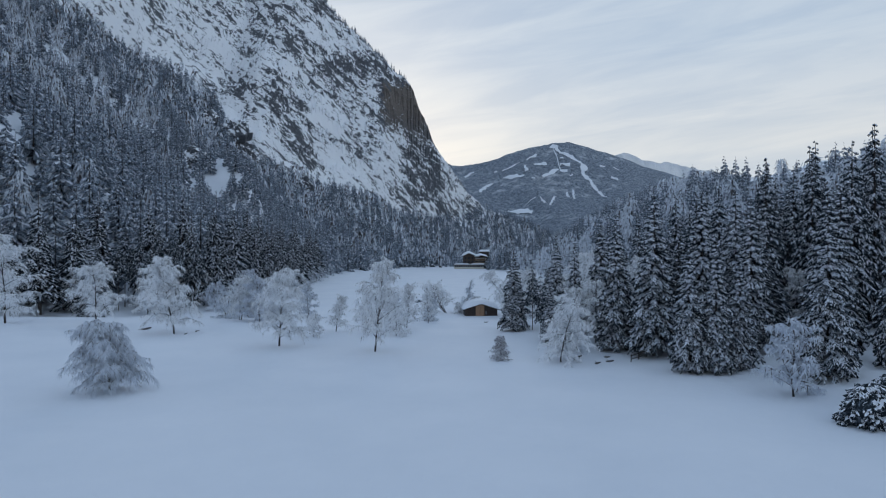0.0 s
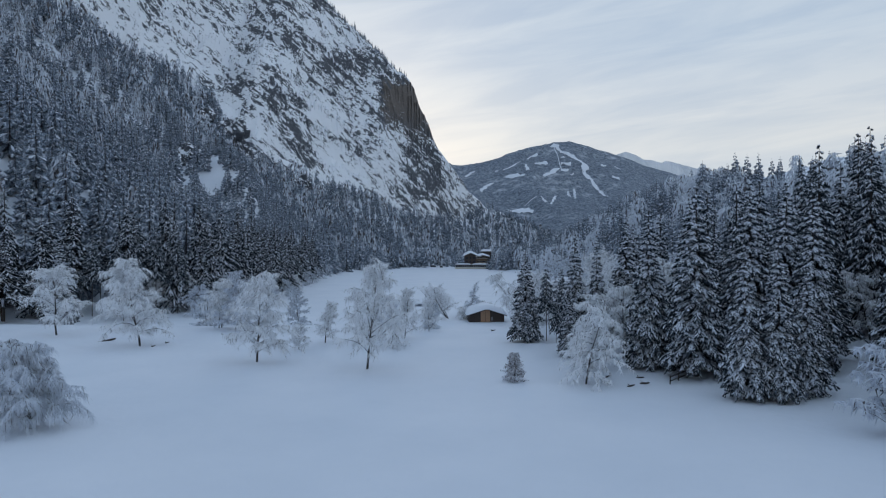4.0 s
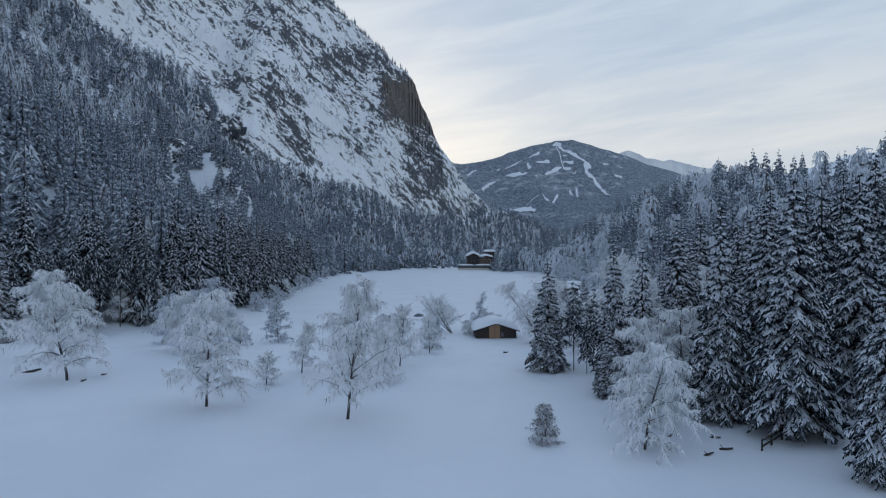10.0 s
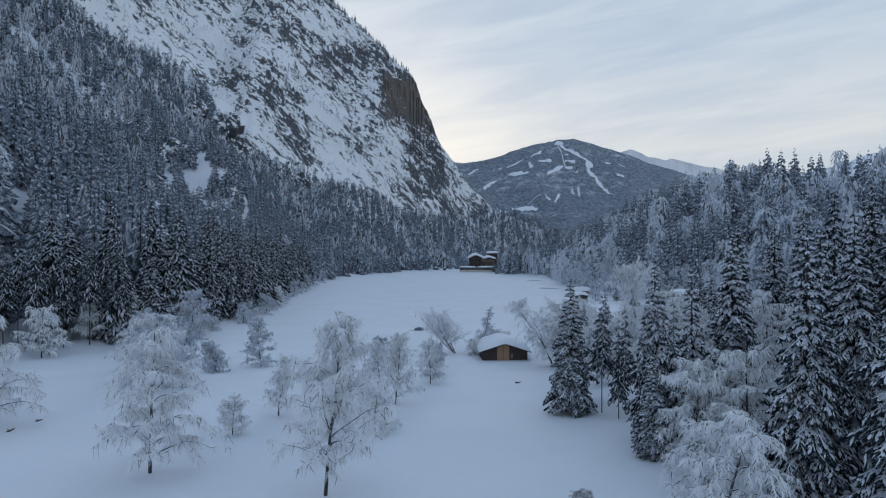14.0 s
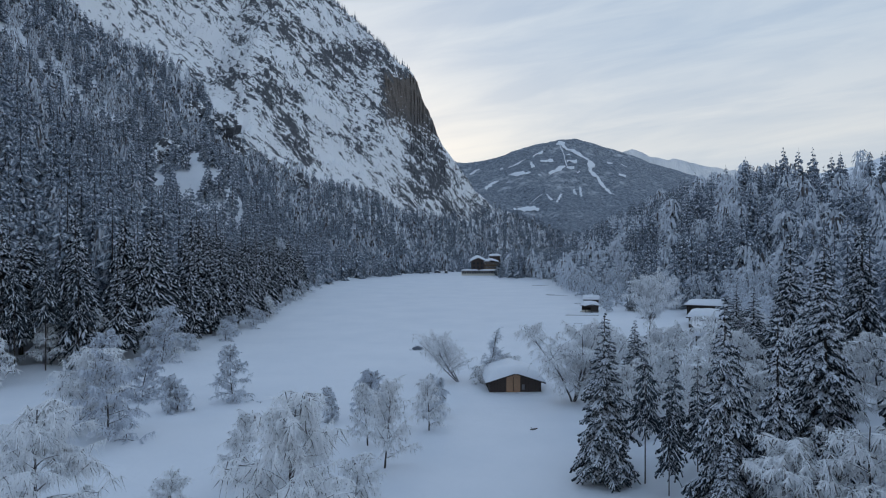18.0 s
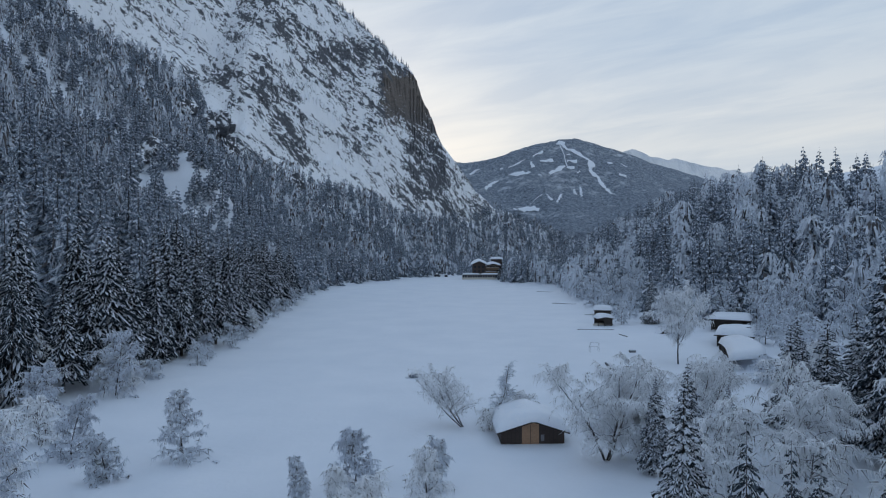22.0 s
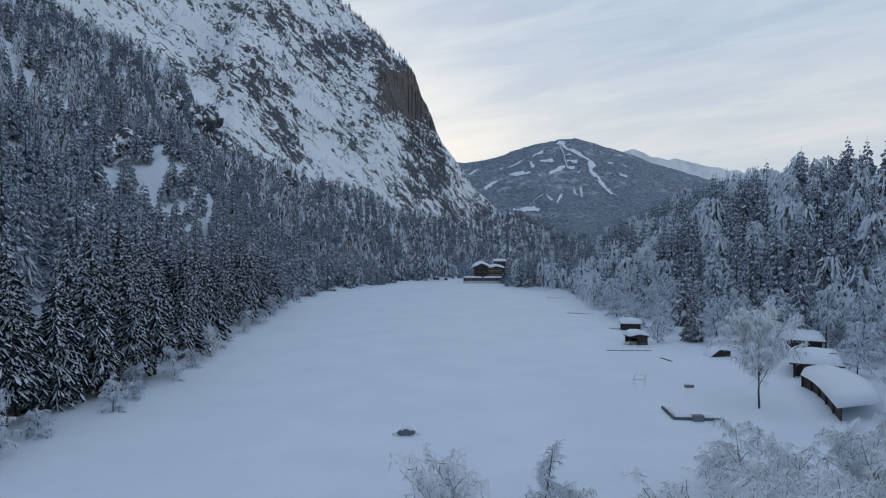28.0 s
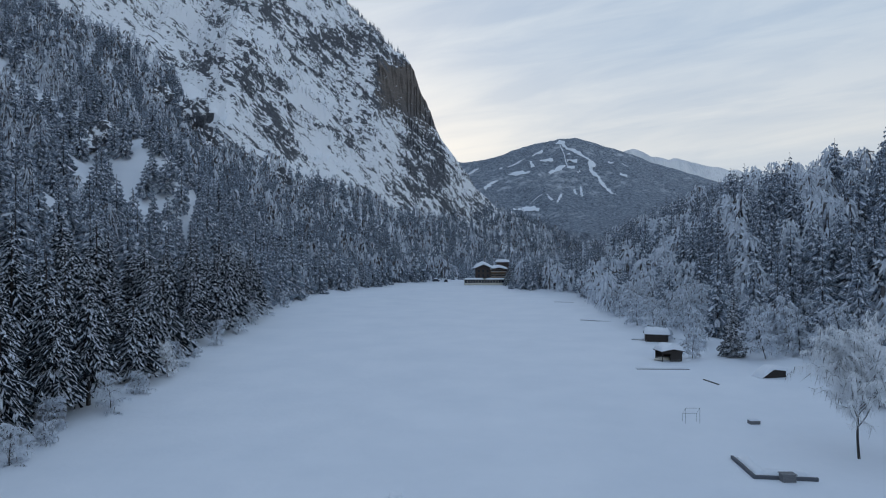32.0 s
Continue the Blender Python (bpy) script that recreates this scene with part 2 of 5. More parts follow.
def b_plain(col, rough=0.6, metal=0.0):
    def f(n, l, p):
        s = noise_tex(n, l, 4.0, 4)
        l.new(ramp(n, l, s, [(0.3, tuple(c * 0.8 for c in col)), (0.7, tuple(min(1, c * 1.12) for c in col))]), p.inputs["Base Color"])
        p.inputs["Roughness"].default_value, p.inputs["Metallic"].default_value = rough, metal
    return f


def b_glass(n, l, p):
    p.inputs["Base Color"].default_value = (0.03, 0.035, 0.045, 1)
    p.inputs["Roughness"].default_value = 0.12


M_SNOW = material("snow_ground", b_snow)
M_ROOF_SNOW = material("snow_deep", b_roof_snow)
M_TREE_SNOW = material("snow_on_branches", b_tree_snow)
M_NEEDLE = material("spruce_needles", b_needles((0.014, 0.019, 0.023), (0.24, 0.29, 0.35), 0.26))
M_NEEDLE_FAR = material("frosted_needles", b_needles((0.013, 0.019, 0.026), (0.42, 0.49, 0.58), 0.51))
# same needles in a darker colour, shade of the lake slope painted in
M_NEEDLE_DARK = material("shade_toned_needles", b_needles((0.010, 0.014, 0.017), (0.19, 0.23, 0.29), 0.2))
M_BARK = material("spruce_bark", b_bark((0.06, 0.05, 0.045), 0.0))
M_BIRCH = material("snowy_bark", b_bark((0.045, 0.04, 0.04), 0.5))
M_FROST = material("frosted_twigs", b_frost((0.92, 0.94, 0.97), 0.09))
M_LIMB = material("frosted_limb_bark", b_bark((0.06, 0.055, 0.055), 0.95))
M_LARCH = material("frosted_larch_twigs", b_frost((0.60, 0.64, 0.70), 0.25))
M_BRUSH = material("brown_frosted_brush", b_frost((0.64, 0.65, 0.69), 0.26))
M_FROST_MID = material("frosted_shore_twigs", b_frost((0.70, 0.74, 0.81)))
M_FROST_DIM = material("frosted_brush", b_frost((0.64, 0.68, 0.75)))
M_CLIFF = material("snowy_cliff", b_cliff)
M_FAR = material("far_hazed_forest", b_far_forest)
M_RANGE = material("far_snow_range", b_range)
M_DARKWOOD = material("weathered_dark_wood", b_wood((0.045, 0.035, 0.03)))
M_BROWN = material("brown_boards", b_wood((0.065, 0.045, 0.038)))
M_TAN = material("tan_door_boards", b_wood((0.42, 0.25, 0.15)))
M_GREYWOOD = material("grey_planks", b_wood((0.2, 0.2, 0.21)))
M_JETTY = material("wet_grey_planks", b_wood((0.12, 0.13, 0.15)))
M_TIMBER = material("honey_timber", b_wood((0.24, 0.16, 0.10)))
M_WHITE = material("cream_plaster", b_plain((0.62, 0.58, 0.5), 0.85))
M_METAL = material("grey_metal", b_plain((0.25, 0.26, 0.28), 0.45, 0.6))
M_GLASS = material("dark_window_glass", b_glass)
M_ICE = material("grey_slush_ice", b_plain((0.11, 0.13, 0.16), 0.45))
M_GREY_SNOW = material("trodden_grey_snow", b_plain((0.62, 0.66, 0.72), 0.7))
M_CARDARK = material("dark_car_paint", b_plain((0.03, 0.035, 0.05), 0.3))
M_RUBBER = material("black_rubber", b_plain((0.02, 0.02, 0.02), 0.8))


# ---- helpers for meshes ----
def mesh_data(name, verts, faces, mats, face_mats=None, smooth=False):
    """A mesh from arrays: faces is one (n, 3) or (n, 4) array or a list of such arrays."""
    groups = [np.asarray(g, dtype=np.int32) for g in (faces if isinstance(faces, list) else [faces]) if len(g)]
    me = bpy.data.meshes.new(name)
    verts = np.asarray(verts, dtype=np.float32)
    me.vertices.add(len(verts))
    me.vertices.foreach_set("co", verts.ravel())
    loops = np.concatenate([g.ravel() for g in groups])
    sizes = np.concatenate([np.full(len(g), g.shape[1], dtype=np.int32) for g in groups])
    me.loops.add(len(loops))
    me.loops.foreach_set("vertex_index", loops)
    me.polygons.add(len(sizes))
    me.polygons.foreach_set("loop_start", np.concatenate([[0], np.cumsum(sizes)[:-1]]).astype(np.int32))
    for m in mats:
        me.materials.append(m)
    if face_mats is not None:
        me.polygons.foreach_set("material_index", np.asarray(face_mats, dtype=np.int32))
    me.polygons.foreach_set("use_smooth", np.full(len(sizes), smooth))
    me.update(calc_edges=True)
    return me


def part(name, bm, mat, parent=None, label="", smooth=False):
    """Links a bmesh as one mesh object under a thing or a part."""
    me = bpy.data.meshes.new(name)
    bm.to_mesh(me)
    bm.free()
    me.materials.append(mat)
    if smooth:
        me.polygons.foreach_set("use_smooth", np.full(len(me.polygons), True))
    ob = new(name, me)
    if parent:
        ob.parent = parent
    return tagged(ob, label)


def box(sx, sy, sz, at=(0, 0, 0), turn=0.0, bevel=0.0):
    """A box with its base at z, as a bmesh."""
    bm = bmesh.new()
    bmesh.ops.create_cube(bm, size=1.0, matrix=Matrix.Translation(at) @ Matrix.Rotation(turn, 4, "Z") @ Matrix.Translation((0, 0, sz / 2)) @ Matrix.Diagonal((sx, sy, sz, 1)))
    if bevel:
        bmesh.ops.bevel(bm, geom=bm.edges[:], offset=bevel, segments=2, affect="EDGES", profile=0.6)
    return bm


def rod(a, b, r0, r1=None, sides=8):
    bm = bmesh.new()
    a, b = Vector(a), Vector(b)
    m = Matrix.Translation((a + b) / 2) @ (b - a).to_track_quat("Z", "Y").to_matrix().to_4x4()
    bmesh.ops.create_cone(bm, cap_ends=True, segments=sides, radius1=r0, radius2=r0 if r1 is None else r1, depth=(b - a).length, matrix=m)
    return bm


# ---- noise and the lie of the land ----
def lattice(ix, iy, seed):
    h = (ix.astype(np.int64) * 374761393 + iy.astype(np.int64) * 668265263 + seed * 1442695041) & 0x7FFFFFFF
    h = ((h ^ (h >> 13)) * 1274126177) & 0x7FFFFFFF
    return ((h ^ (h >> 16)) & 0xFFFF) / 65535.0


def vnoise(x, y, seed=0):
    ix, iy = np.floor(x), np.floor(y)
    fx, fy = x - ix, y - iy
    fx, fy = fx * fx * (3 - 2 * fx), fy * fy * (3 - 2 * fy)
    a, b = lattice(ix, iy, seed), lattice(ix + 1, iy, seed)
    c, d = lattice(ix, iy + 1, seed), lattice(ix + 1, iy + 1, seed)
    return (a + (b - a) * fx) * (1 - fy) + (c + (d - c) * fx) * fy - 0.5


def fbm(x, y, seed=0, octaves=4, gain=0.5):
    s, k = 0.0, 1.0
    for o in range(octaves):
        s = s + k * vnoise(x * 2**o, y * 2**o, seed + 17 * o)
        k *= gain
    return s


def curve(v, pts):
    return np.interp(v, [p[0] for p in pts], [p[1] for p in pts])


# foot of the left slope and of the right hill, x against y
LEFT_FOOT = [(-300, -110), (0, -96), (60, -92), (100, -82), (122, -66), (138, -53), (156, -48), (183, -48), (200, -51), (265, -56), (300, -60), (360, -60), (450, -45), (550, -30), (620, -5), (700, 40), (760, 75), (830, 150), (1000, 300), (1500, 420), (2200, 300)]
RIGHT_FOOT = [(-300, 70), (0, 48), (40, 40), (70, 36), (100, 36), (125, 42), (150, 58), (220, 76), (250, 62), (300, 54), (400, 56), (500, 66), (600, 90), (700, 170), (1000, 420), (1500, 600), (2200, 700)]
# tree lines of the meadow and the lake
LEFT_SHORE = [(-60, -92), (60, -86), (100, -76), (122, -60), (138, -48), (156, -42), (183, -43), (196, -46.5), (265, -53), (300, -57), (360, -58), (400, -46), (450, -22), (475, -6), (500, 0)]
RIGHT_SHORE = [(-60, 34), (37, 31), (46, 31), (56, 29), (61, 24), (71, 18), (80, 14), (90, 13), (100, 15), (118, 18), (130, 32), (140, 44), (160, 50), (180, 54), (225, 56), (240, 48), (262, 44), (305, 44), (365, 51), (395, 36), (405, 27), (450, 34), (480, 44), (500, 44)]
CLIFF_FOOT = [(-900, 400), (-310, 440), (-291, 500), (-279, 560), (-250, 592), (-222, 604), (-200, 575), (-186, 556), (-169, 548), (-141, 592), (-106, 636), (-59, 696), (-16, 742), (22, 795), (60, 850), (300, 1000)]
CLIFF_STEEP = [(-900, 0.9), (-300, 0.95), (-180, 1.05), (-100, 1.5), (-64, 2.7), (0, 3.0), (42, 2.2)]
SKYLINE = [(-900, 800), (-500, 600), (-300, 432), (-168, 329), (-131, 298), (-108, 277), (-75, 249), (-63, 238), (-47, 226), (-38, 214), (-25, 178), (-7, 138), (12, 115), (34, 90), (64, 66), (120, 44), (300, 20), (1800, 10)]
SKI_CREST = [(-2500, 150), (-900, 260), (-300, 400), (79, 532), (247, 582), (434, 652), (546, 690), (688, 716), (800, 704), (920, 678), (1107, 620), (1331, 540), (1743, 420), (2500, 300)]


def land(x, y):
    """Height of the snow at x, y (arrays)."""
    x, y = np.asarray(x, float), np.asarray(y, float)
    meadow = np.clip((118 - y) / 26, 0, 1)
    meadow = meadow * meadow * (3 - 2 * meadow)
    base = meadow * (1.0 + 0.02 * np.abs(x)) + 0.25 * fbm(x / 18, y / 18, 3, 3) * (0.25 + meadow)
    bank = np.clip((x - curve(y, RIGHT_SHORE) + 5) / 9, 0, 1) + np.clip((curve(y, LEFT_SHORE) + 4 - x) / 8, 0, 1)
    base = base + bank * bank * 0.5 + bank * (0.5 + fbm(x / 5, y / 5, 31, 3) + 0.6 * fbm(x / 2.2, y / 2.2, 35, 2)) * 0.75 + 0.05 * fbm(x / 3.5, y / 3.5, 37, 2) * np.clip((140 - y) / 30, 0, 1)
    d = np.maximum(curve(y, LEFT_FOOT) - x, 0)
    d = d * d / (d + 12)
    left = 0.66 * d + 0.0006 * d * d
    rough = np.clip(d / 60, 0, 1)
    left = left + rough * (14 * fbm(x / 70, y / 70, 5, 4) + 3 * fbm(x / 13, y / 13, 9, 3))
    # the shoulder that carries the open snow run
    along, across = (x + 127) * 0.73 - (y - 360) * 0.68, (x + 127) * 0.68 + (y - 360) * 0.73
    left = left + 27 * np.exp(-((along / 34) ** 2) - ((across - 4) / 17) ** 2)
    foot = curve(x, CLIFF_FOOT) + 12 * fbm(x / 40, y / 140, 12, 3)
    crest = curve(x + 10 * fbm(y / 40, x / 40, 14, 3), SKYLINE)
    into = y - foot
    into = np.where(into > 0, into * into / (into + 16), into)
    wall = left + np.maximum(into, 0) * curve(x, CLIFF_STEEP)
    # rock ribs and sloping beds on the wall
    on = np.clip(into / 20, 0, 1)
    bed = (wall * 0.9 + x * 0.62 + 14 * fbm(x / 50, wall / 50, 41, 3)) / 21
    step = bed - np.floor(bed)
    wall = wall + on * (17 * (step**2.6 - 0.4) + 30 * fbm(x / 48, y / 60, 23, 5, 0.5) + 7 * fbm(x / 9, wall / 14, 27, 3))
    left = np.where(into > 0, np.minimum(wall, np.maximum(crest + 5 * fbm(x / 16, y / 16, 77, 3), left * 0.15)), np.minimum(left, np.maximum(crest, 3)))
    e = np.maximum(x - curve(y, RIGHT_FOOT), 0)
    e = e * e / (e + 10)
    tall = 40 + 24 * np.clip((y - 150) / 80, 0, 1) - 30 * np.clip((y - 600) / 300, 0, 1)
    right = tall * (1 - np.exp(-e * (0.5 + 0.30 * np.clip((y - 140) / 80, 0, 1)) / tall)) + np.clip(e / 40, 0, 1) * 10 * fbm(x / 60, y / 60, 51, 4)
    far = np.clip((y - 2200) / 1940, 0, 1.0) ** 1.75
    back = np.clip((y - 4140) / 700, 0, 1)
    ski = 15 * np.clip((y - 700) / 900, 0, 1) + far * (curve(x, SKI_CREST) - 15) * (1 - 0.7 * back)
    ravine = np.clip((y - 2200) / 500, 0, 1) * np.clip((4140 - y) / 600, 0, 1)
    ski = ski + ravine * 120 * fbm(x / 420, y / 900, 61, 4) + np.clip((y - 900) / 1200, 0, 1) * 9 * fbm(x / 60, y / 60, 63, 3)
    return base + left + right + ski


def land_at(x, y):
    return float(land(np.array([x]), np.array([y]))[0])


# ---- the ground, the cliff and the ski mountain: one height field cut in three ----
def lines(*spans):
    out = []
    for a, b, s in spans:
        out += list(np.arange(a, b, s))
    return np.array(out + [spans[-1][1]])


gx = lines((-2400, -900, 100), (-900, -480, 14), (-480, -45, 3.0), (-45, 45, 1.2), (45, 110, 3.0), (110, 260, 6), (260, 900, 26), (900, 2600, 60))
gy = lines((-400, -40, 20), (-40, 20, 3.6), (20, 130, 1.4), (130, 560, 3.6), (560, 960, 2.6), (960, 1500, 18), (1500, 4620, 34))
GX, GY = np.meshgrid(gx, gy)
GZ = land(GX, GY)
nx, ny = len(gx), len(gy)
idx = np.arange(nx * ny).reshape(ny, nx)
quads = np.stack([idx[:-1, :-1], idx[:-1, 1:], idx[1:, 1:], idx[1:, :-1]], -1).reshape(-1, 4)
verts_all = np.stack([GX, GY, GZ], -1).reshape(-1, 3)
cx, cy = verts_all[quads].mean(1)[:, 0], verts_all[quads].mean(1)[:, 1]
is_ski = (cy > 1000) | ((cy > 740) & (cx > 130))
is_cliff = (~is_ski) & (cy > curve(cx, CLIFF_FOOT) - 7) & (cx < 130)


def cut_sheet(name, mask, mat, label, smooth):
    used, back = np.unique(quads[mask].ravel(), return_inverse=True)
    ob = new(name, mesh_data(name, verts_all[used], back.reshape(-1, 4), [mat], smooth=smooth))
    return tagged(ob, label, name.replace("_", " "), kind="structure")


cut_sheet("ground", ~is_cliff & ~is_ski, M_SNOW, "deep untouched snow over meadow, frozen lake and slopes", True)
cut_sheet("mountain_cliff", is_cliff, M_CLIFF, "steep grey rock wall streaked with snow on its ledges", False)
cut_sheet("ski_mountain", is_ski, M_FAR, "far rounded mountain with frosted forest, distance haze in its colour", True)

# the white range behind the ski mountain
rx = np.linspace(500, 2300, 70)
rh = curve(rx, [(500, 450), (900, 560), (1130, 660), (1240, 715), (1300, 728), (1370, 706), (1480, 664), (1600, 655), (1750, 625), (1950, 585), (2300, 540)]) + 16 * fbm(rx / 60, rx * 0, 91, 4)
rv = np.array([(x, 4480 + 260 * (1 - t), t * h + 25 * float(fbm(np.array([x / 90]), np.array([t * 4.0]), 93, 3)[0]) * (1 - t)) for t in (0.0, 0.3, 0.55, 0.8, 1.0) for x, h in zip(rx, rh)])
rv[:, 1] = 4480 + np.repeat([-300, -180, -90, -30, 0], len(rx))
ri = np.arange(5 * 70).reshape(5, 70)
tagged(new("snow_range", mesh_data("snow_range", rv, np.stack([ri[:-1, :-1], ri[:-1, 1:], ri[1:, 1:], ri[1:, :-1]], -1).reshape(-1, 4), [M_RANGE], smooth=True)), "distant white mountain range under snow", "mountain range", kind="structure")


# ---- trees ----
def boughs(root, way, length, drop, width, hang, snow, rng, fold=True):
    """Drooping boughs as folded leaves, each with snow along its ridge and its side twigs. Returns needle and snow arrays."""
    n = len(root)
    side = np.stack([-way[:, 1], way[:, 0], np.zeros(n)], -1)
    up = np.array([0, 0, 1.0])

    def at(s):
        return root + way * (length * s)[:, None] - up * (drop * s ** 1.5)[:, None]
    mid, tip = at(np.full(n, 0.55)), at(np.ones(n))
    wl, wr = width * rng.uniform(0.7, 1.25, n), width * rng.uniform(0.7, 1.25, n)
    hl, hr = hang * rng.uniform(0.6, 1.3, n), hang * rng.uniform(0.6, 1.3, n)
    low = at(np.full(n, 0.7))
    left = low + side * wl[:, None] - up * hl[:, None]
    right = low - side * wr[:, None] - up * hr[:, None]
    k = (np.arange(n) * 5)[:, None, None]
    nv = np.stack([root, mid, tip, left, right], 1).reshape(-1, 3)
    nf = (np.array([[0, 3, 1], [3, 2, 1], [0, 1, 4], [1, 2, 4]] if fold else [[0, 3, 2], [0, 2, 4]])[None] + k).reshape(-1, 3)
    lift = up * (0.03 + 0.1 * width)[:, None]
    ws = (snow * rng.uniform(0.5, 1.3, n))[:, None]
    s0 = rng.uniform(0.1, 0.4, n)
    if fold:
        # a ribbon of snow lies along the whole bough
        sv, sf = [], []
        for f, w_ in ((s0, 0.5), (rng.uniform(0.5, 0.7, n), 1.0), (rng.uniform(0.92, 1.02, n), 0.5)):
            sv += [at(f) + side * ws * w_ + lift, at(f) - side * ws * w_ + lift]
        sf = [[0, 1, 2], [1, 3, 2], [2, 3, 4], [3, 5, 4]]
    else:
        m2 = at(rng.uniform(0.6, 0.8, n))
        sv = [at(s0) + lift, m2 + side * ws + lift * 0.6, m2 - side * ws + lift * 0.6, tip + lift * 0.5]
        sf = [[0, 2, 1], [1, 2, 3]]
    if fold:
        for sd, w_, h_ in ((1, wl, hl), (-1, wr, hr)):
            f = rng.uniform(0.35, 0.6, n)
            a0 = at(f) + lift
            out = rng.uniform(0.75, 1.05, n)
            end = at(f + 0.25) + side * (sd * w_ * out)[:, None] - up * (h_ * out * 0.9)[:, None] + lift
            sv += [a0 - way * ws * 0.7, a0 + way * ws * 0.9, end]
            b = len(sv) - 3
            sf += [[b, b + 1, b + 2]]
    q = len(sv)
    keep = rng.uniform(0, 1, (n, len(sf))) < 0.88
    sv = np.stack(sv, 1).reshape(-1, 3)
    sf = (np.array(sf)[None] + (np.arange(n) * q)[:, None, None])[keep]
    return nv, nf, sv, sf


def bough_tree(seed, count, twigs, bands=1, bare=0.06, droop=1.0, full=1.0, cap=1.0, fold=True, curtain=1.0):
    """A spruce of height 1 and crown radius 1 (scaled on placing): needles and snow for each band of branches, and the trunk."""
    g = np.random.default_rng(seed)
    H, R = 12.0, 2.2
    K = np.array([1 / R, 1 / R, 1 / H])
    u = (np.arange(count) + g.uniform(0, 1, count)) / count
    t = 1 - (1 - u) ** 0.62
    # boughs grow in tiers, with darker gaps between
    tiers = max(10, int(1.45 * count ** 0.5))
    tier = np.minimum((t * tiers).astype(int), tiers - 1)
    t = np.clip((tier + 0.5 + g.uniform(-0.3, 0.3, count)) / tiers, 0, 0.985)
    spread = g.uniform(0.8, 1.16, tiers)[tier]
    rad = R * ((1 - t) ** 0.88) * spread * g.uniform(0.68, 1.12, count) * (0.78 + 0.22 * np.minimum(1, t / 0.12)) + 0.08
    az = np.arange(count) * 2.39996 + g.uniform(-0.5, 0.5, count)
    way = np.stack([np.cos(az), np.sin(az), np.zeros(count)], -1)
    drop = rad * (0.46 - 0.28 * t) * g.uniform(0.6, 1.25, count) * droop
    root = np.stack([np.zeros(count), np.zeros(count), H * (bare + (0.99 - bare) * t) + drop * 0.35], -1)
    root[:, 2] = np.minimum(root[:, 2], H * 0.995)
    out = []
    band = np.minimum((t * bands).astype(int), bands - 1)
    for b in range(bands):
        m = band == b
        if not m.any():
            continue
        parts_ = [boughs(root[m], way[m], rad[m], drop[m], (0.08 * rad[m] + 0.05) * full, (0.15 * rad[m] + 0.08) * full * curtain, (0.03 * rad[m] + 0.03 * np.minimum(1, rad[m] / 0.8)) * cap * (0.7 if twigs else 1.0), g, fold)]
        for j in range(twigs):
            s = g.uniform(0.25, 0.95, m.sum())
            turn = az[m] + (1 if j % 2 else -1) * g.uniform(0.4, 1.2, m.sum())
            q = root[m] + way[m] * (rad[m] * s)[:, None]
            q[:, 2] -= drop[m] * s ** 1.5
            w2 = np.stack([np.cos(turn), np.sin(turn), np.zeros(m.sum())], -1)
            ln = rad[m] * (g.uniform(0.16, 0.36, m.sum()) if twigs < 7 else g.uniform(0.06, 0.18, m.sum()) if twigs > 20 else g.uniform(0.1, 0.24, m.sum())) + 0.08
            parts_.append(boughs(q, w2, ln, ln * g.uniform(0.4, 1.3, m.sum()), 0.12 * ln + 0.02, 0.4 * ln + 0.03, (0.06 * ln + 0.024) * cap, g, False))
        nv, nf = join([p_[:2] for p_ in parts_])
        sv, sf = join([p_[2:] for p_ in parts_])
        out.append((nv * K, nf, sv * K, sf))
    sides = 7 if count > 70 else 4
    an = np.arange(sides) * 6.283 / sides
    ring = np.stack([np.cos(an), np.sin(an)], -1)
    tv = np.concatenate([np.c_[ring * r * (1.0 if count > 100 else 0.5), np.full(sides, z)] for r, z in ((0.19, -0.6), (0.16, 0.4), (0.10, H * 0.5), (0.02, H * 0.96))])
    i = np.arange(sides)
    tf = np.concatenate([np.stack([i + o, (i + 1) % sides + o, (i + 1) % sides + o + sides, i + o + sides], -1) for o in range(0, 3 * sides, sides)])
    return out, (tv * K, tf)


def join(arrays):
    """Joins (verts, faces) pairs."""
    V, F, base = [], [], 0
    for v, f in arrays:
        V.append(v), F.append(f + base)
        base += len(v)
    return np.concatenate(V), np.concatenate(F)


def thing(name, at, label, category, group="", turn=0.0):
    e = new(name)
    e.empty_display_size = 0.5
    e.matrix_basis = pose(at[0], at[1], at[2], 0, 0, turn)
    return tagged(e, label, category, group)


NEAR = []
for k in range(5):
    whorls, tk = bough_tree(100 + k, 300, 38, 26, bare=0.04 + 0.03 * (k % 3), droop=1.2, full=0.6, cap=1.25)
    NEAR.append(([(mesh_data("whorl", nv, nf, [M_NEEDLE]), mesh_data("snow_cover", sv, sf, [M_TREE_SNOW])) for nv, nf, sv, sf in whorls], mesh_data("trunk", *tk, [M_BARK], smooth=True)))


def plain_spruce(seed, count, twigs, bare, needles=M_NEEDLE, droop=1.0, cap=1.0):
    whorls, tk = bough_tree(seed, count, twigs, 1, bare, droop, 0.75, cap, curtain=1.2)
    nv, nf, sv, sf = whorls[0]
    return mesh_data("crown", nv, nf, [needles]), mesh_data("snow_cover", sv, sf, [M_TREE_SNOW]), mesh_data("trunk", *tk, [M_BARK], smooth=True)


MID = [plain_spruce(200 + k, 230, 13, 0.04 + 0.03 * (k % 3), M_NEEDLE, 1.25, 1.2) for k in range(6)]
# slope spruces, their shade carried by the darkened needle colour
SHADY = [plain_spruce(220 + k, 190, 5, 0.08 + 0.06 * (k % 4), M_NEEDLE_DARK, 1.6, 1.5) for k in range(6)]
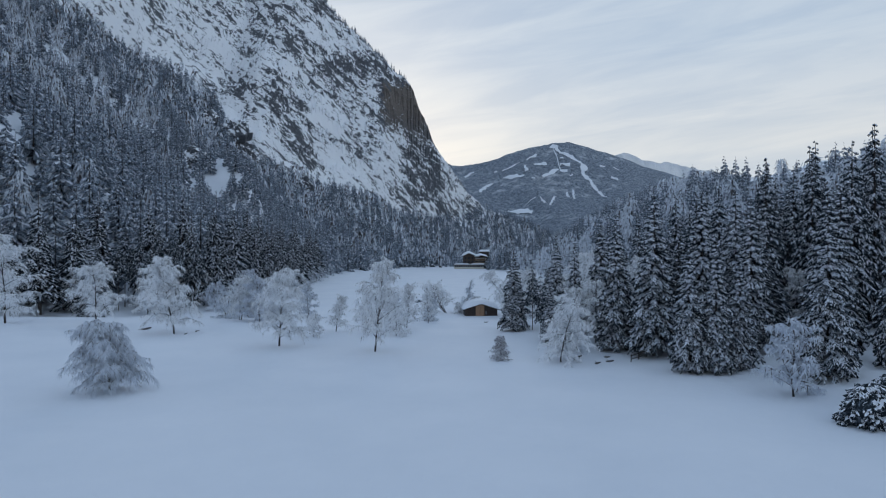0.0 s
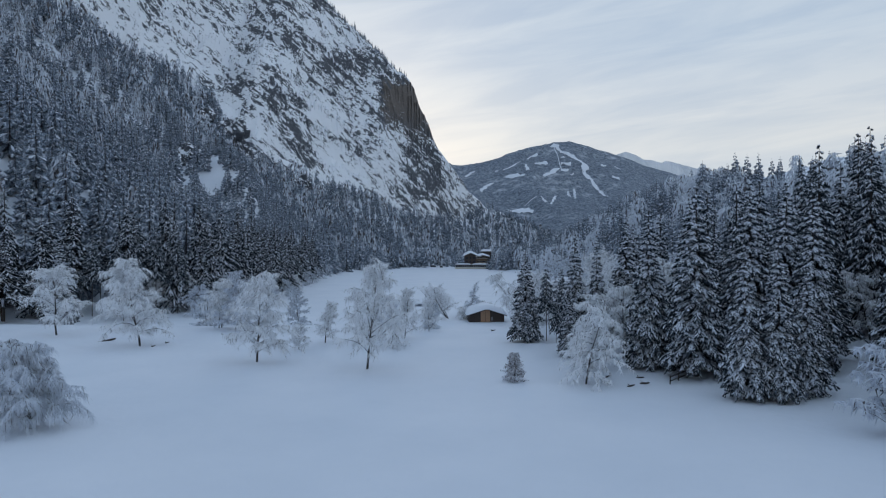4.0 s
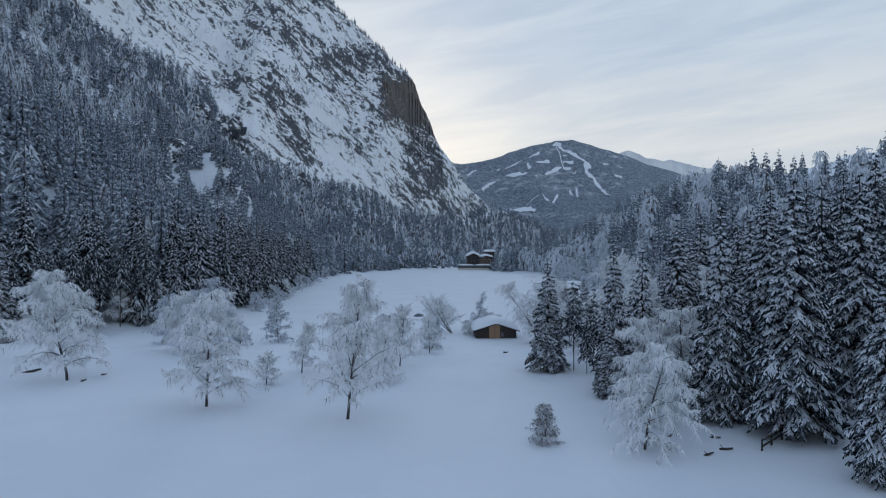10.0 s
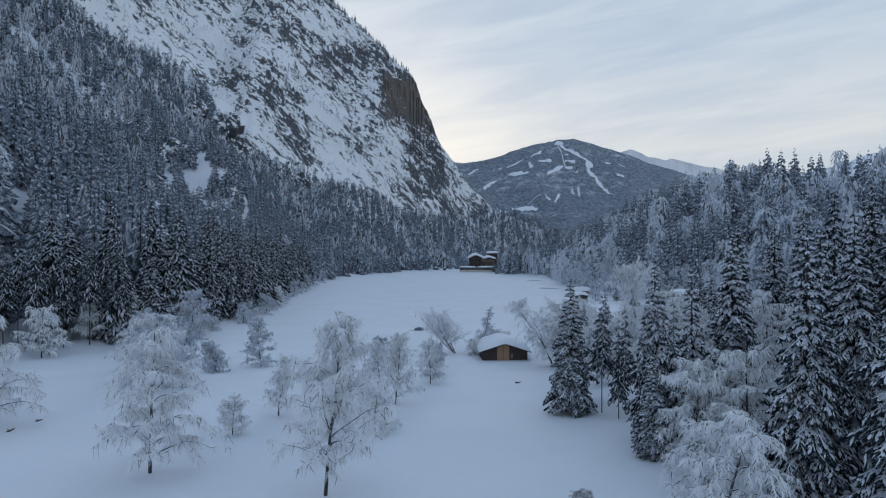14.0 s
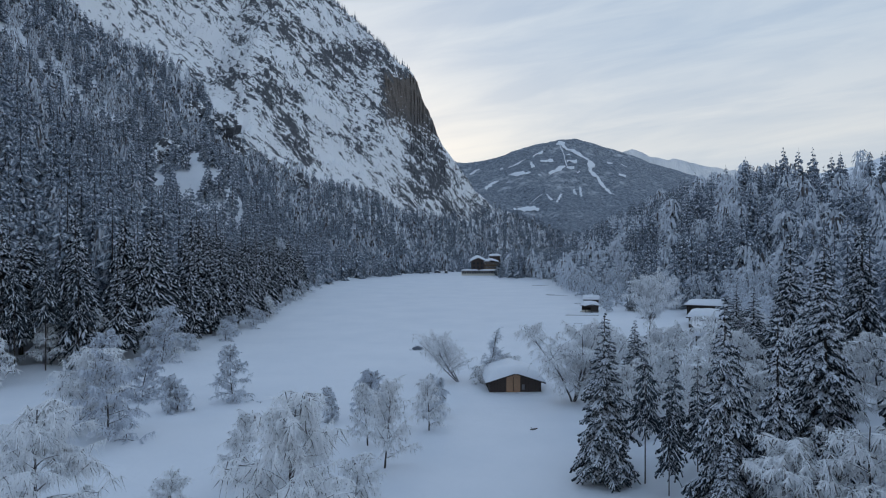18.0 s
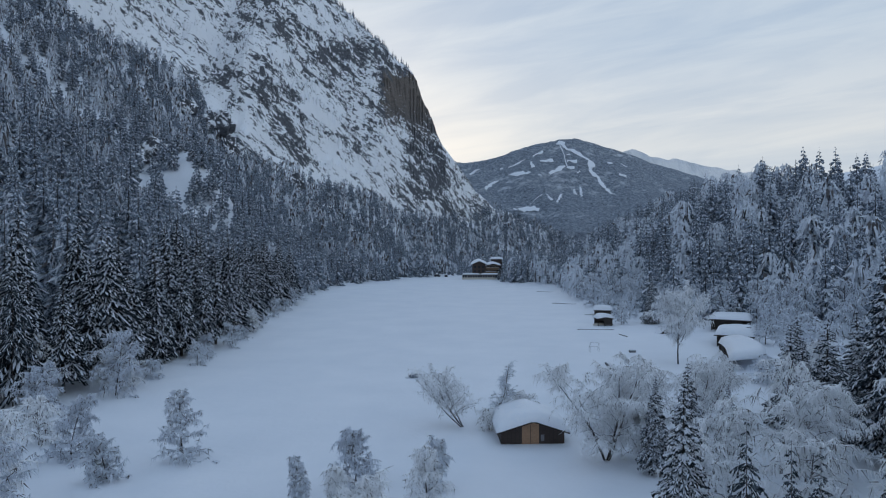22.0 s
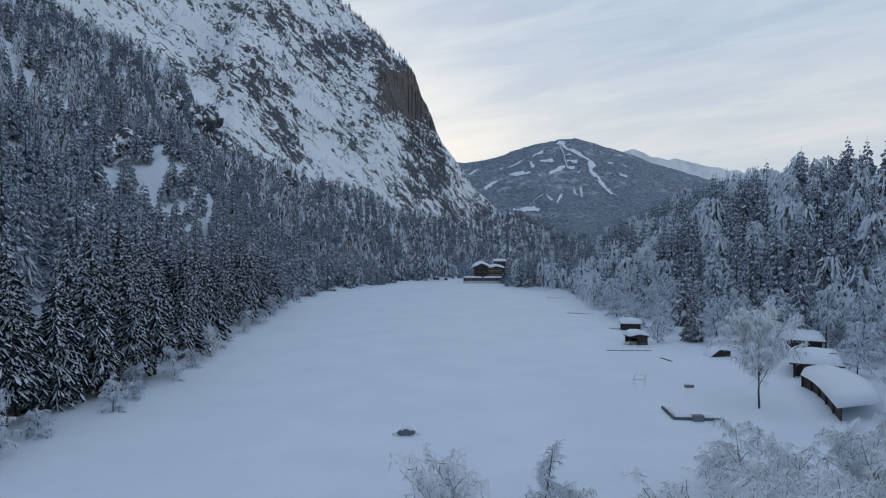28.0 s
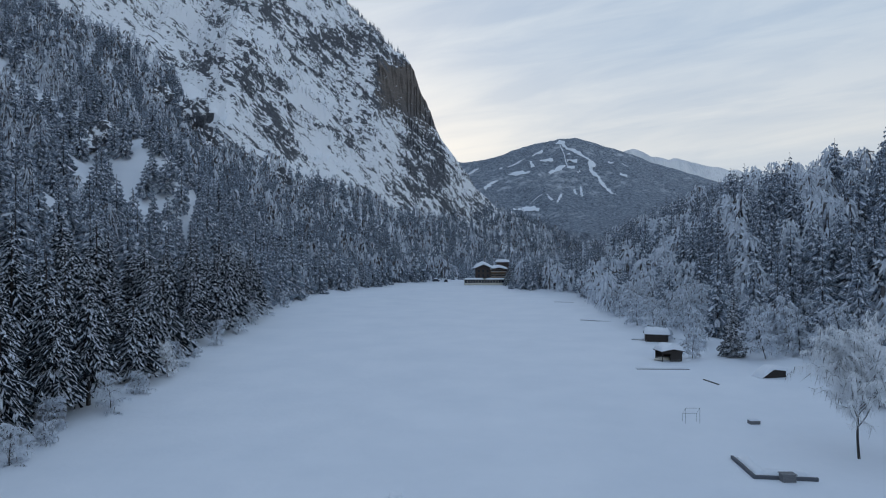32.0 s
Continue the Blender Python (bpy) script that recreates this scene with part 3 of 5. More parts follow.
THIN = [plain_spruce(300 + k, 90, 4, 0.38 - 0.1 * k) for k in range(3)]

rng = np.random.default_rng(7)
LABEL_SPRUCE = "tall dark spruce with snow-laden drooping branches"


def child(name, me, parent, label="", kind=""):
    ob = new(name, me)
    ob.parent = parent
    return tagged(ob, label, kind=kind)


def spruce_root(x, y, h, r, label, group):
    t = thing("spruce_tree", (x, y, land_at(x, y) - 0.1), label, "tree", group, rng.uniform(0, 360))
    t.scale = (r, r, h)
    return t


def plant_near_spruce(x, y, h, r, label=LABEL_SPRUCE, group="spruces of the forest edge"):
    """A spruce with each whorl of branches a part, and the snow on it."""
    whorls, tk = NEAR[int(rng.integers(len(NEAR)))]
    t = spruce_root(x, y, h, r, label, group)
    child("trunk", tk, t, "brown scaly trunk")
    for w, sn in whorls:
        child("snow_cover", sn, child("whorl", w, t), "snow lying on the branches", "stuff")


def plant_spruce(kinds, x, y, h, r, label=LABEL_SPRUCE, group="spruces on the hill"):
    crown, sn, tk = kinds[int(rng.integers(len(kinds)))]
    t = spruce_root(x, y, h, r, label, group)
    child("trunk", tk, t, "brown scaly trunk")
    child("crown", crown, t, "dark green needled branches", "stuff")
    child("snow_cover", sn, t, "snow lying on the branches", "stuff")


def thirds(v, f):
    """Quads as triangles."""
    return v, np.concatenate([f[:, :3], f[:, [0, 2, 3]]])


class Wood:
    """Gathers limbs and twigs of a leafless tree."""
    def __init__(self, seed):
        self.rng = np.random.default_rng(seed)
        self.limb, self.twig, self.fine = [], [], []

    def path(self, p, d, length, r, n, droop, wobble, twig=False):
        pts = [np.array(p, float)]
        d = np.array(d, float)
        d /= np.linalg.norm(d)
        for _ in range(n):
            d = d + self.rng.normal(0, wobble, 3) + np.array([0, 0, droop])
            d /= np.linalg.norm(d)
            pts.append(pts[-1] + d * length / n)
        (self.twig if twig else self.limb).append((np.array(pts), r))
        return pts

    def sprays(self):
        return join([thirds(*self.arrays(self.twig, 3)), spikes(self.fine)])

    def arrays(self, paths, sides):
        """Tapered tubes along the paths, which all have as many points."""
        P = np.array([q[0] for q in paths])
        r = np.array([q[1] for q in paths])
        n, m = P.shape[:2]
        d = np.gradient(P, axis=1)
        d /= np.linalg.norm(d, axis=2, keepdims=True) + 1e-9
        ref = np.where(np.abs(d[:, :1, 2:3]) > 0.8, [[[1.0, 0, 0]]], [[[0, 0, 1.0]]])
        u = np.cross(d, np.broadcast_to(ref, d.shape))
        u /= np.linalg.norm(u, axis=2, keepdims=True) + 1e-9
        v = np.cross(d, u)
        an = np.arange(sides) * 6.283 / sides
        rad = r[:, None] * np.linspace(1, 0.22, m)[None]
        off = u[:, :, None] * np.cos(an)[None, None, :, None] + v[:, :, None] * np.sin(an)[None, None, :, None]
        vt = (P[:, :, None] + off * rad[:, :, None, None]).reshape(-1, 3)
        base = (np.arange(n) * m * sides)[:, None, None] + (np.arange(m - 1) * sides)[None, :, None]
        i = np.arange(sides)[None, None]
        j = (i + 1) % sides
        return vt, np.stack([base + i, base + j, base + j + sides, base + i + sides], -1).reshape(-1, 4)


def spikes(segs):
    """Twigs as three-sided points, as quads of two triangles' size: (verts, faces)."""
    a, b, r = np.array([q[0] for q in segs]), np.array([q[1] for q in segs]), np.array([q[2] for q in segs])
    n = len(a)
    u = np.cross(b - a, np.array([0.3, 0.5, 0.8]))
    u /= np.linalg.norm(u, axis=1, keepdims=True) + 1e-9
    v = np.cross(b - a, u)
    v /= np.linalg.norm(v, axis=1, keepdims=True) + 1e-9
    r = r[:, None]
    vt = np.stack([a + u * r, a - u * r * 0.5 + v * r * 0.87, a - u * r * 0.5 - v * r * 0.87, b], 1).reshape(-1, 3)
    k = (np.arange(n) * 4)[:, None, None]
    return vt, (np.array([[0, 1, 3], [1, 2, 3], [2, 0, 3]])[None] + k).reshape(-1, 3)


def leafless(seed, h, r, limbs=26, subs=8, twigs=24, droop=-0.10, start=0.14, lean=0.0, dome=1.0, tw=0.055, stems=1, steep=1.0, reach=1.0, weep=0.45):
    """A frosted leafless tree in true size: the trunk, and for each limb its wood and its twigs.
    dome 1: a round crown, 0: a cone."""
    w = Wood(seed)
    g = w.rng
    out, trunks = [], []
    for st in range(stems):
        d0 = (lean + g.normal(0, 0.05) + (0 if stems == 1 else g.uniform(-0.45, 0.45)), g.normal(0, 0.05) + (0 if stems == 1 else g.uniform(-0.45, 0.45)), 1)
        trunks.append(w.path((0, 0, -0.4), d0, h * (0.92 if st == 0 else g.uniform(0.6, 0.9)) + 0.4, 0.009 * h + 0.025, 9, 0.03, 0.06))
    bole = w.arrays(w.limb, 6)
    for k in range(limbs):
        trunk = trunks[k % stems]
        w.limb, w.twig, w.fine = [], [], []
        t = start + (0.97 - start) * (k + g.uniform(0, 0.8)) / limbs
        i = min(int(t * 9), 8)
        f = t * 9 - i
        p = trunk[i] * (1 - f) + trunk[i + 1] * f
        az = k * 2.4 + g.uniform(-0.5, 0.5)
        ball = math.sqrt(max(0.04, 1 - ((t - 0.3) / 0.72) ** 2)) if t > 0.3 else 0.8 + 0.2 * t / 0.3
        ln = r * (dome * ball + (1 - dome) * (1.08 - t)) * g.uniform(0.75, 1.12)
        limb = w.path(p, (math.cos(az), math.sin(az), (0.55 + 0.9 * t) * steep), ln * 0.98, 0.006 * h * (1.15 - t) + 0.02, 5, droop * 2.2, 0.13)
        for m in range(subs):
            s = 0.1 + 0.9 * (m + g.uniform(0, 1)) / subs
            i2 = min(int(s * 5), 4)
            f2 = s * 5 - i2
            q = limb[i2] * (1 - f2) + limb[i2 + 1] * f2
            az2 = az + g.uniform(-1.7, 1.7)
            sub = w.path(q, (math.cos(az2), math.sin(az2), g.uniform(-0.1, 1.1)), (0.36 * ln + 0.4) * g.uniform(0.6, 1.1), tw * 1.2, 2, droop * 4, 0.2, True)
            for q2 in range(twigs):
                f3 = g.uniform(0, 2)
                j = min(int(f3), 1)
                q3 = sub[j] + (sub[j + 1] - sub[j]) * (f3 - j)
                az3 = az2 + g.uniform(-2.4, 2.4)
                e = np.array((math.cos(az3), math.sin(az3), g.uniform(-0.8, 0.7) + droop * 7)) * g.uniform(0.3, 0.8) * (0.5 + 0.13 * r) * reach
                if g.uniform() < weep:
                    e = np.array((math.cos(az3) * 0.35, math.sin(az3) * 0.35, -g.uniform(0.5, 1.5))) * (0.32 + 0.1 * r) * reach
                w.fine.append((q3, q3 + e, tw * g.uniform(0.6, 1.15)))
        out.append((w.arrays(w.limb, 5), w.sprays()))
    return bole, out


def plant_leafless(name, seed, x, y, h, r, label, group="", frost=None, split=False, **kw):
    bole, limbs = leafless(seed, h, r, **kw)
    t = thing(name, (x, y, land_at(x, y) - 0.05), label, "tree", group, 0)
    child("trunk", mesh_data("trunk", *bole, [M_BIRCH], smooth=True), t, "dark bark with snow on one side")
    if split:
        for lb, tg in limbs:
            limb = child("limb", mesh_data("limb", *lb, [M_LIMB], smooth=True), t)
            child("spray", mesh_data("spray", *tg, [frost or M_FROST]), limb, "fine twigs thick with white frost", "stuff")
    else:
        lv, lf = join([lb for lb, tg in limbs])
        child("limbwork", mesh_data("limbwork", lv, lf, [M_LIMB], smooth=True), t, "snow-lined limbs", "stuff")
        child("crown", mesh_data("crown", *join([tg for lb, tg in limbs]), [frost or M_FROST]), t, "fine twigs thick with white frost", "stuff")
    return t


# the meadow's own trees
BIRCH = "leafless weeping birch thick with white frost"
for k, (x, y, h, r, droop, limbs) in enumerate([
        (-25.9, 48.3, 6.4, 3.2, -0.18, 44), (-62.4, 88.6, 13.5, 5.6, -0.12, 24), (-34.6, 80.0, 10.6, 4.6, -0.15, 32),
        (-49.0, 88.0, 9.5, 4.2, -0.12, 22), (-7.6, 69.3, 10.8, 4.0, -0.09, 30), (-19.1, 72.4, 9.8, 3.9, -0.14, 30),
        (-14.8, 86.0, 5.6, 1.7, -0.08, 16), (-10.5, 84.0, 6.5, 2.6, -0.08, 18), (-5.3, 89.5, 6.6, 2.4, -0.06, 18),
        (-6.1, 81.1, 3.7, 1.9, -0.1, 14), (-7.2, 95.1, 5.7, 1.6, -0.12, 16), (-16.7, 80.4, 3.0, 1.3, -0.06, 12),
        (-2.4, 100.5, 5.0, 1.8, -0.1, 16), (-31.8, 97.0, 7.6, 3.5, -0.12, 20)]):
    plant_leafless("birch_tree", 500 + k, x, y, h, r, BIRCH, "birches on the meadow", droop=droop * 0.8, limbs=limbs, split=True, twigs=int(18 + 32 * min(1, r / 3.5)), tw=0.023, reach=0.8, steep=1.6, start=0.16, weep=0.4, dome=0.55 if k == 0 else 0.75, frost=M_FROST_MID if k == 0 else M_FROST)
SAPLING = "young larch wrapped in frost, standing in deep snow"
for k, (x, y, h, r) in enumerate([
        (-34.6, 113.5, 6.0, 2.1), (-27.7, 107.0, 3.9, 1.7), (-24.3, 113.0, 6.6, 1.9), (-11.6, 103.0, 3.6, 0.6),
        (-8.1, 106.5, 4.6, 1.8), (-2.2, 106.3, 4.4, 1.3), (-27.8, 94.4, 7.4, 2.9), (-37.5, 107.5, 5.2, 2.3)]):
    plant_leafless("larch_sapling", 540 + k, x, y, h * 1.05, r * 1.25, SAPLING, "saplings by the lake", droop=-0.07, limbs=26, subs=7, twigs=24, start=0.04, dome=0.3, tw=0.042, reach=0.75, steep=0.8, frost=M_FROST_DIM if k in (0, 4, 6) else M_FROST_MID)
plant_leafless("leaning_tree", 560, 0.9, 124.5, 8.2, 3.6, "old many-stemmed leafless tree leaning over the shore", lean=-0.55, limbs=44, droop=-0.02, subs=6, twigs=14, start=0.28, tw=0.026, steep=1.1, dome=0.8, stems=4, weep=0.3, split=True)
for k, (x, y, h, r) in enumerate([(5.9, 127.6, 3.4, 1.7), (3.4, 123.6, 2.6, 1.2), (8.3, 127.5, 3.0, 1.6)]):
    plant_leafless("frosted_shrub", 565 + k, x, y, h, r, "round leafless shrub thick with frost beside the hut", "shrubs by the hut", droop=-0.12, limbs=18, subs=6, twigs=14, start=0.05, tw=0.035)
plant_leafless("gnarled_tree", 561, 3.7, 124.6, 7.6, 1.5, "gnarled leafless tree with frosted twigs beside the hut", limbs=20, droop=-0.04, subs=6, tw=0.032, twigs=14, steep=1.8, stems=2, weep=0.15, frost=M_FROST_MID, split=True)
for k, (x, y, h, r) in enumerate([(13.2, 114.0, 11.0, 4.2), (15.5, 121.0, 8.0, 3.4), (20.0, 127.5, 7.5, 3.6), (24.5, 122.0, 8.0, 3.8), (36.9, 160.6, 11.6, 6.6), (16.5, 113.5, 7.0, 3.0), (29.0, 131.0, 7.0, 3.6), (21.5, 135.0, 4.5, 2.0)]):
    plant_leafless("willow_tree", 570 + k, x, y, h, r, "wide frosted leafless tree by the lake shore", "frosted shore trees", droop=-0.03 if k == 4 else -0.08, limbs=34 if k == 4 else 42 if k == 0 else 28, weep=0.6 if k == 4 else 0.4, stems=1 if k == 4 else 3, split=k < 5, twigs=40 if k == 4 else 34, tw=0.034 if k == 4 else 0.025, reach=0.9, steep=1.6, start=0.3 if k == 4 else 0.15)
for k, (x, y, h, r) in enumerate([(-43.8, 138, 8.6, 4.5), (-52.5, 136, 8.2, 3.4), (-44.5, 197, 6.0, 1.9), (-44.5, 168.5, 3.6, 1.8), (-44.8, 141.5, 6.5, 3.0), (-57, 120, 7.5, 3.5), (-62, 128, 8.0, 3.6), (-32, 98.5, 7.6, 3.2), (-68, 116, 8, 4), (-47, 128.5, 6.4, 3.2), (-71, 102, 8.5, 4.2), (-80, 96, 10, 5), (26.2, 46.4, 6.3, 2.2), (-56.0, 131.0, 6.5, 3.0), (-40.5, 118.0, 5.0, 2.4)]):
    plant_leafless("frosted_tree", 590 + k, x, y, h, r, "leafless tree white with hoar frost at the wood's edge", "frosted trees at the edge", droop=-0.08, limbs=22, subs=6, twigs=13, tw=0.065, dome=0.75, frost=M_FROST if k % 3 else M_FROST_DIM)
for k, (y, off, h, r) in enumerate([(141, 2.2, 2.6, 1.6), (148, 1.5, 1.8, 1.2), (158, 1.4, 2.4, 1.4), (164, 1.0, 1.6, 1.1), (176, 1.4, 3.0, 1.6), (186, 1.2, 2.0, 1.2), (205, 1.5, 2.8, 1.6), (214, 1.0, 1.8, 1.2), (228, 1.4, 3.2, 1.8), (246, 1.5, 2.6, 1.6), (262, 1.2, 3.4, 2.0), (285, 1.5, 3.0, 1.8), (310, 1.6, 3.4, 2.0), (340, 1.5, 3.2, 1.9)]):
    plant_leafless("shore_bush", 670 + k, float(curve(y, LEFT_SHORE)) + off - 0.6, y, h * 1.7, r * 1.35, "low bush white with frost on the snowy bank", "bushes on the lake shore", frost=M_FROST_MID, limbs=16, subs=5, twigs=12, start=0.02, tw=0.05, steep=1.3, dome=0.9)
plant_leafless("snowy_maple", 611, 11.7, 62.0, 7.3, 2.9, "small leafless tree bent under heavy snow", droop=-0.14, limbs=26, twigs=42, tw=0.026, reach=0.6, steep=0.9, split=True)

for k, (x, y, h, r) in enumerate([(15.0, 73.5, 7.5, 2.4), (17.6, 71.8, 8.2, 2.6), (13.6, 68.2, 5.0, 1.8), (20.5, 87.5, 7.5, 2.4), (19.2, 93.0, 7.0, 2.6), (14.5, 96.5, 6.5, 2.4), (23.5, 101.0, 8.0, 3.0), (18.0, 102.5, 7.0, 2.8), (27.5, 106.0, 8.0, 3.0), (41.0, 131.0, 8.5, 3.4)]):
    plant_leafless("frosted_tree", 620 + k, x, y, h, r, "leafless tree white with hoar frost between the spruces", "frosted trees at the edge", limbs=24, subs=7, twigs=26, tw=0.034)
for k, (x, y, h, r) in enumerate([(42.6, 214.6, 6.5, 1.9), (46.0, 239.0, 7.0, 2.5), (49.0, 229.0, 8.0, 3.0), (47.0, 249.0, 8.0, 3.0), (54.5, 212.0, 9.0, 3.4), (58.0, 222.0, 9.5, 3.6), (46.0, 258.0, 8.0, 3.0), (66.0, 209.0, 10.0, 4.0), (61.0, 213.0, 8.5, 3.4), (70.0, 190.0, 9.5, 4.0), (59.0, 176.0, 8.0, 3.6), (58.0, 165.0, 8.0, 3.6), (55.0, 152.0, 8.5, 3.8), (50.0, 142.0, 8.5, 3.8), (43.5, 145.0, 4.5, 2.2)]):
    plant_leafless("frosted_tree", 640 + k, x, y, h, r, "leafless tree bowed with frost above the lake shore", "frosted shore trees", frost=M_FROST_MID, limbs=20, subs=6, twigs=10, tw=0.08)
# spruces that stand singly or at the forest edge
for x, y, h, r in [(9.9, 87.0, 11.8, 2.3), (18.8, 67.5, 15.2, 2.6), (21.5, 63.2, 16.8, 3.1), (22.2, 56.0, 11.8, 1.9), (24.4, 55.5, 12.3, 1.9), (26.8, 56.0, 10.0, 1.7), (35.2, 56.8, 15.8, 2.9),
                   (14.3, 78.6, 13.2, 1.9), (16.4, 77.2, 12.6, 1.8), (20.2, 79.4, 14.2, 2.4), (24.6, 72.5, 15.5, 2.6), (27.5, 66.0, 16.5, 2.8), (13.1, 75.5, 7.2, 1.4), (30.5, 61.5, 15.0, 2.5), (40.0, 62.5, 16.5, 2.8), (33.0, 70.0, 17.0, 2.8),
                   (33.5, 121.0, 11.0, 2.4), (36.4, 125.0, 11.5, 2.5), (30.4, 113.5, 9.5, 2.1), (38.5, 118.5, 12.5, 2.6), (18.5, 108.8, 8.8, 1.9), (15.9, 108.9, 8.3, 1.4), (22.4, 110.2, 6.6, 1.3), (31.0, 50.0, 13.5, 2.4), (38.0, 51.0, 15.5, 2.7), (22.5, 84.0, 13.5, 2.2), (27.0, 80.0, 15.0, 2.5), (25.5, 90.0, 13.0, 2.2), (-61, 108, 14, 2.9), (-80.0, 108.0, 13.0, 2.6), (50.9, 216.5, 12.0, 2.7)]:
    plant_near_spruce(x, y, h, r)
for x, y, h, r in [(44, 74, 20, 3.0), (48, 80, 21, 3.1), (41, 79, 19, 2.9), (52, 88, 21, 3.1), (46, 88, 19, 2.9), (38, 73, 20, 2.9), (57, 95, 21, 3.1), (50, 97, 19, 3.0), (36, 81, 18, 2.8), (43.5, 66, 20, 3.0), (48, 69, 21, 3.0), (60, 88, 20, 3.0), (54, 78, 21, 3.1), (31, 76, 17, 2.7), (33, 88, 17, 2.7), (39, 92, 18, 2.8)]:
    plant_spruce(MID, x, y, h * 1.04, r * 1.1)
for x, y, h, r in [(12.4, 86.2, 10.2, 1.3), (14.3, 86.0, 9.4, 1.2), (13.2, 84.0, 9.0, 1.0), (16.2, 87.0, 8.6, 1.2), (17.8, 84.5, 9.5, 1.3), (11.2, 90.0, 8.0, 1.1)]:
    plant_spruce(THIN, x, y, h, r, "slim spruce with a long bare trunk and snowy crown", "slim spruces")
plant_leafless("snow_bush", 612, 5.9, 63.6, 2.7, 1.15, "small bush bundled upright and covered in snow", frost=M_BRUSH, limbs=34, droop=-0.05, start=0.05, subs=6, twigs=16, dome=0.1, tw=0.03, steep=1.5, weep=0.5, reach=0.55)


# ---- forests ----
def poisson(count, span, keep, seed, gap):
    """Scattered places with a smallest distance, where keep(x, y) holds."""
    g = np.random.default_rng(seed)
    x, y = g.uniform(span[0], span[1], count), g.uniform(span[2], span[3], count)
    ok = keep(x, y)
    x, y = x[ok], y[ok]
    cells, out = {}, []
    for i in range(len(x)):
        c = (int(x[i] // gap), int(y[i] // gap))
        near = False
        for a in (-1, 0, 1):
            for b in (-1, 0, 1):
                for j in cells.get((c[0] + a, c[1] + b), ()):
                    if (x[i] - x[j]) ** 2 + (y[i] - y[j]) ** 2 < gap * gap:
                        near = True
        if not near:
            cells.setdefault(c, []).append(i)
            out.append(i)
    return np.stack([x[out], y[out]], -1)


def forest(name, places, kinds, heights, widths, mats, label, seed):
    """Many trees joined into one mesh: far woods."""
    g = np.random.default_rng(seed)
    V, F, M, base = [], [], [], 0
    pz = land(places[:, 0], places[:, 1])
    pick = g.integers(0, len(kinds), len(places))
    for k, kind in enumerate(kinds):
        sel = np.where(pick == k)[0]
        if not len(sel):
            continue
        h = g.uniform(*heights, len(sel))
        r = h * g.uniform(*widths, len(sel))
        a = g.uniform(0, 6.283, len(sel))
        ca, sa = np.cos(a), np.sin(a)
        for slot, (v, f) in enumerate(kind):
            x = (v[None, :, 0] * ca[:, None] - v[None, :, 1] * sa[:, None]) * r[:, None] + places[sel, 0][:, None]
            y = (v[None, :, 0] * sa[:, None] + v[None, :, 1] * ca[:, None]) * r[:, None] + places[sel, 1][:, None]
            z = v[None, :, 2] * h[:, None] + pz[sel][:, None] - 0.2
            V.append(np.stack([x, y, z], -1).reshape(-1, 3))
            F.append((f[None] + (np.arange(len(sel)) * len(v))[:, None, None] + base).reshape(-1, f.shape[1]))
            M.append(np.full(len(F[-1]), slot))
            base += len(sel) * len(v)
    ob = new(name, mesh_data(name, np.concatenate(V), F, mats, np.concatenate(M)))
    return tagged(ob, label, "forest", kind="stuff")


def hash01(x, y):
    return np.abs(np.sin(x * 12.9898 + y * 78.233) * 43758.5453) % 1.0


def left_wood(x, y):
    return (x > -0.76 * y - 14) & (x < curve(y, LEFT_SHORE) - 1.5) & (y < curve(x, CLIFF_FOOT) - 3)


def scree(x, y):
    """The open snow run on the left slope, and small gaps higher up."""
    along, across = (x + 127) * 0.73 - (y - 360) * 0.68, (x + 127) * 0.68 + (y - 360) * 0.73
    wob = 7 * fbm(x / 11, y / 11, 88, 3)
    run = (np.abs(along + wob - 8) < 38) & (across + wob > -36) & (across + wob < 3 - along * 0.1) & (hash01(x, y) < 0.93)
    return run | ((x < -110) & (fbm(x / 22, y / 22, 87, 3) > 0.24))


def valley_wood(x, y):
    return (y > 486) & (x >= curve(y, LEFT_SHORE)) & ~((np.abs(x - 21) < 24) & (y < 500))


def right_wood(x, y):
    return (x < 0.76 * y + 12) & (x < curve(y, RIGHT_FOOT) + 82) & (x > curve(y, RIGHT_SHORE) + 3) & ~((y > 128) & (y < 212) & (x < 70)) & ~((y > 205) & (y < 250) & (x < 52))


def far_spruce(seed, count, fold, full, cap):
    whorls, tk = bough_tree(seed, count, 0, 1, 0.03, 1.5, full, cap, fold, 1.6)
    return whorls[0][:2], whorls[0][2:], tk


FAR = [far_spruce(400 + k, 92, True, 1.6, 2.3) for k in range(6)]
UPPER = [far_spruce(410 + k, 66, True, 1.9, 2.9) for k in range(6)]
TINY = [far_spruce(420 + k, 42, False, 2.5, 3.4) for k in range(5)]


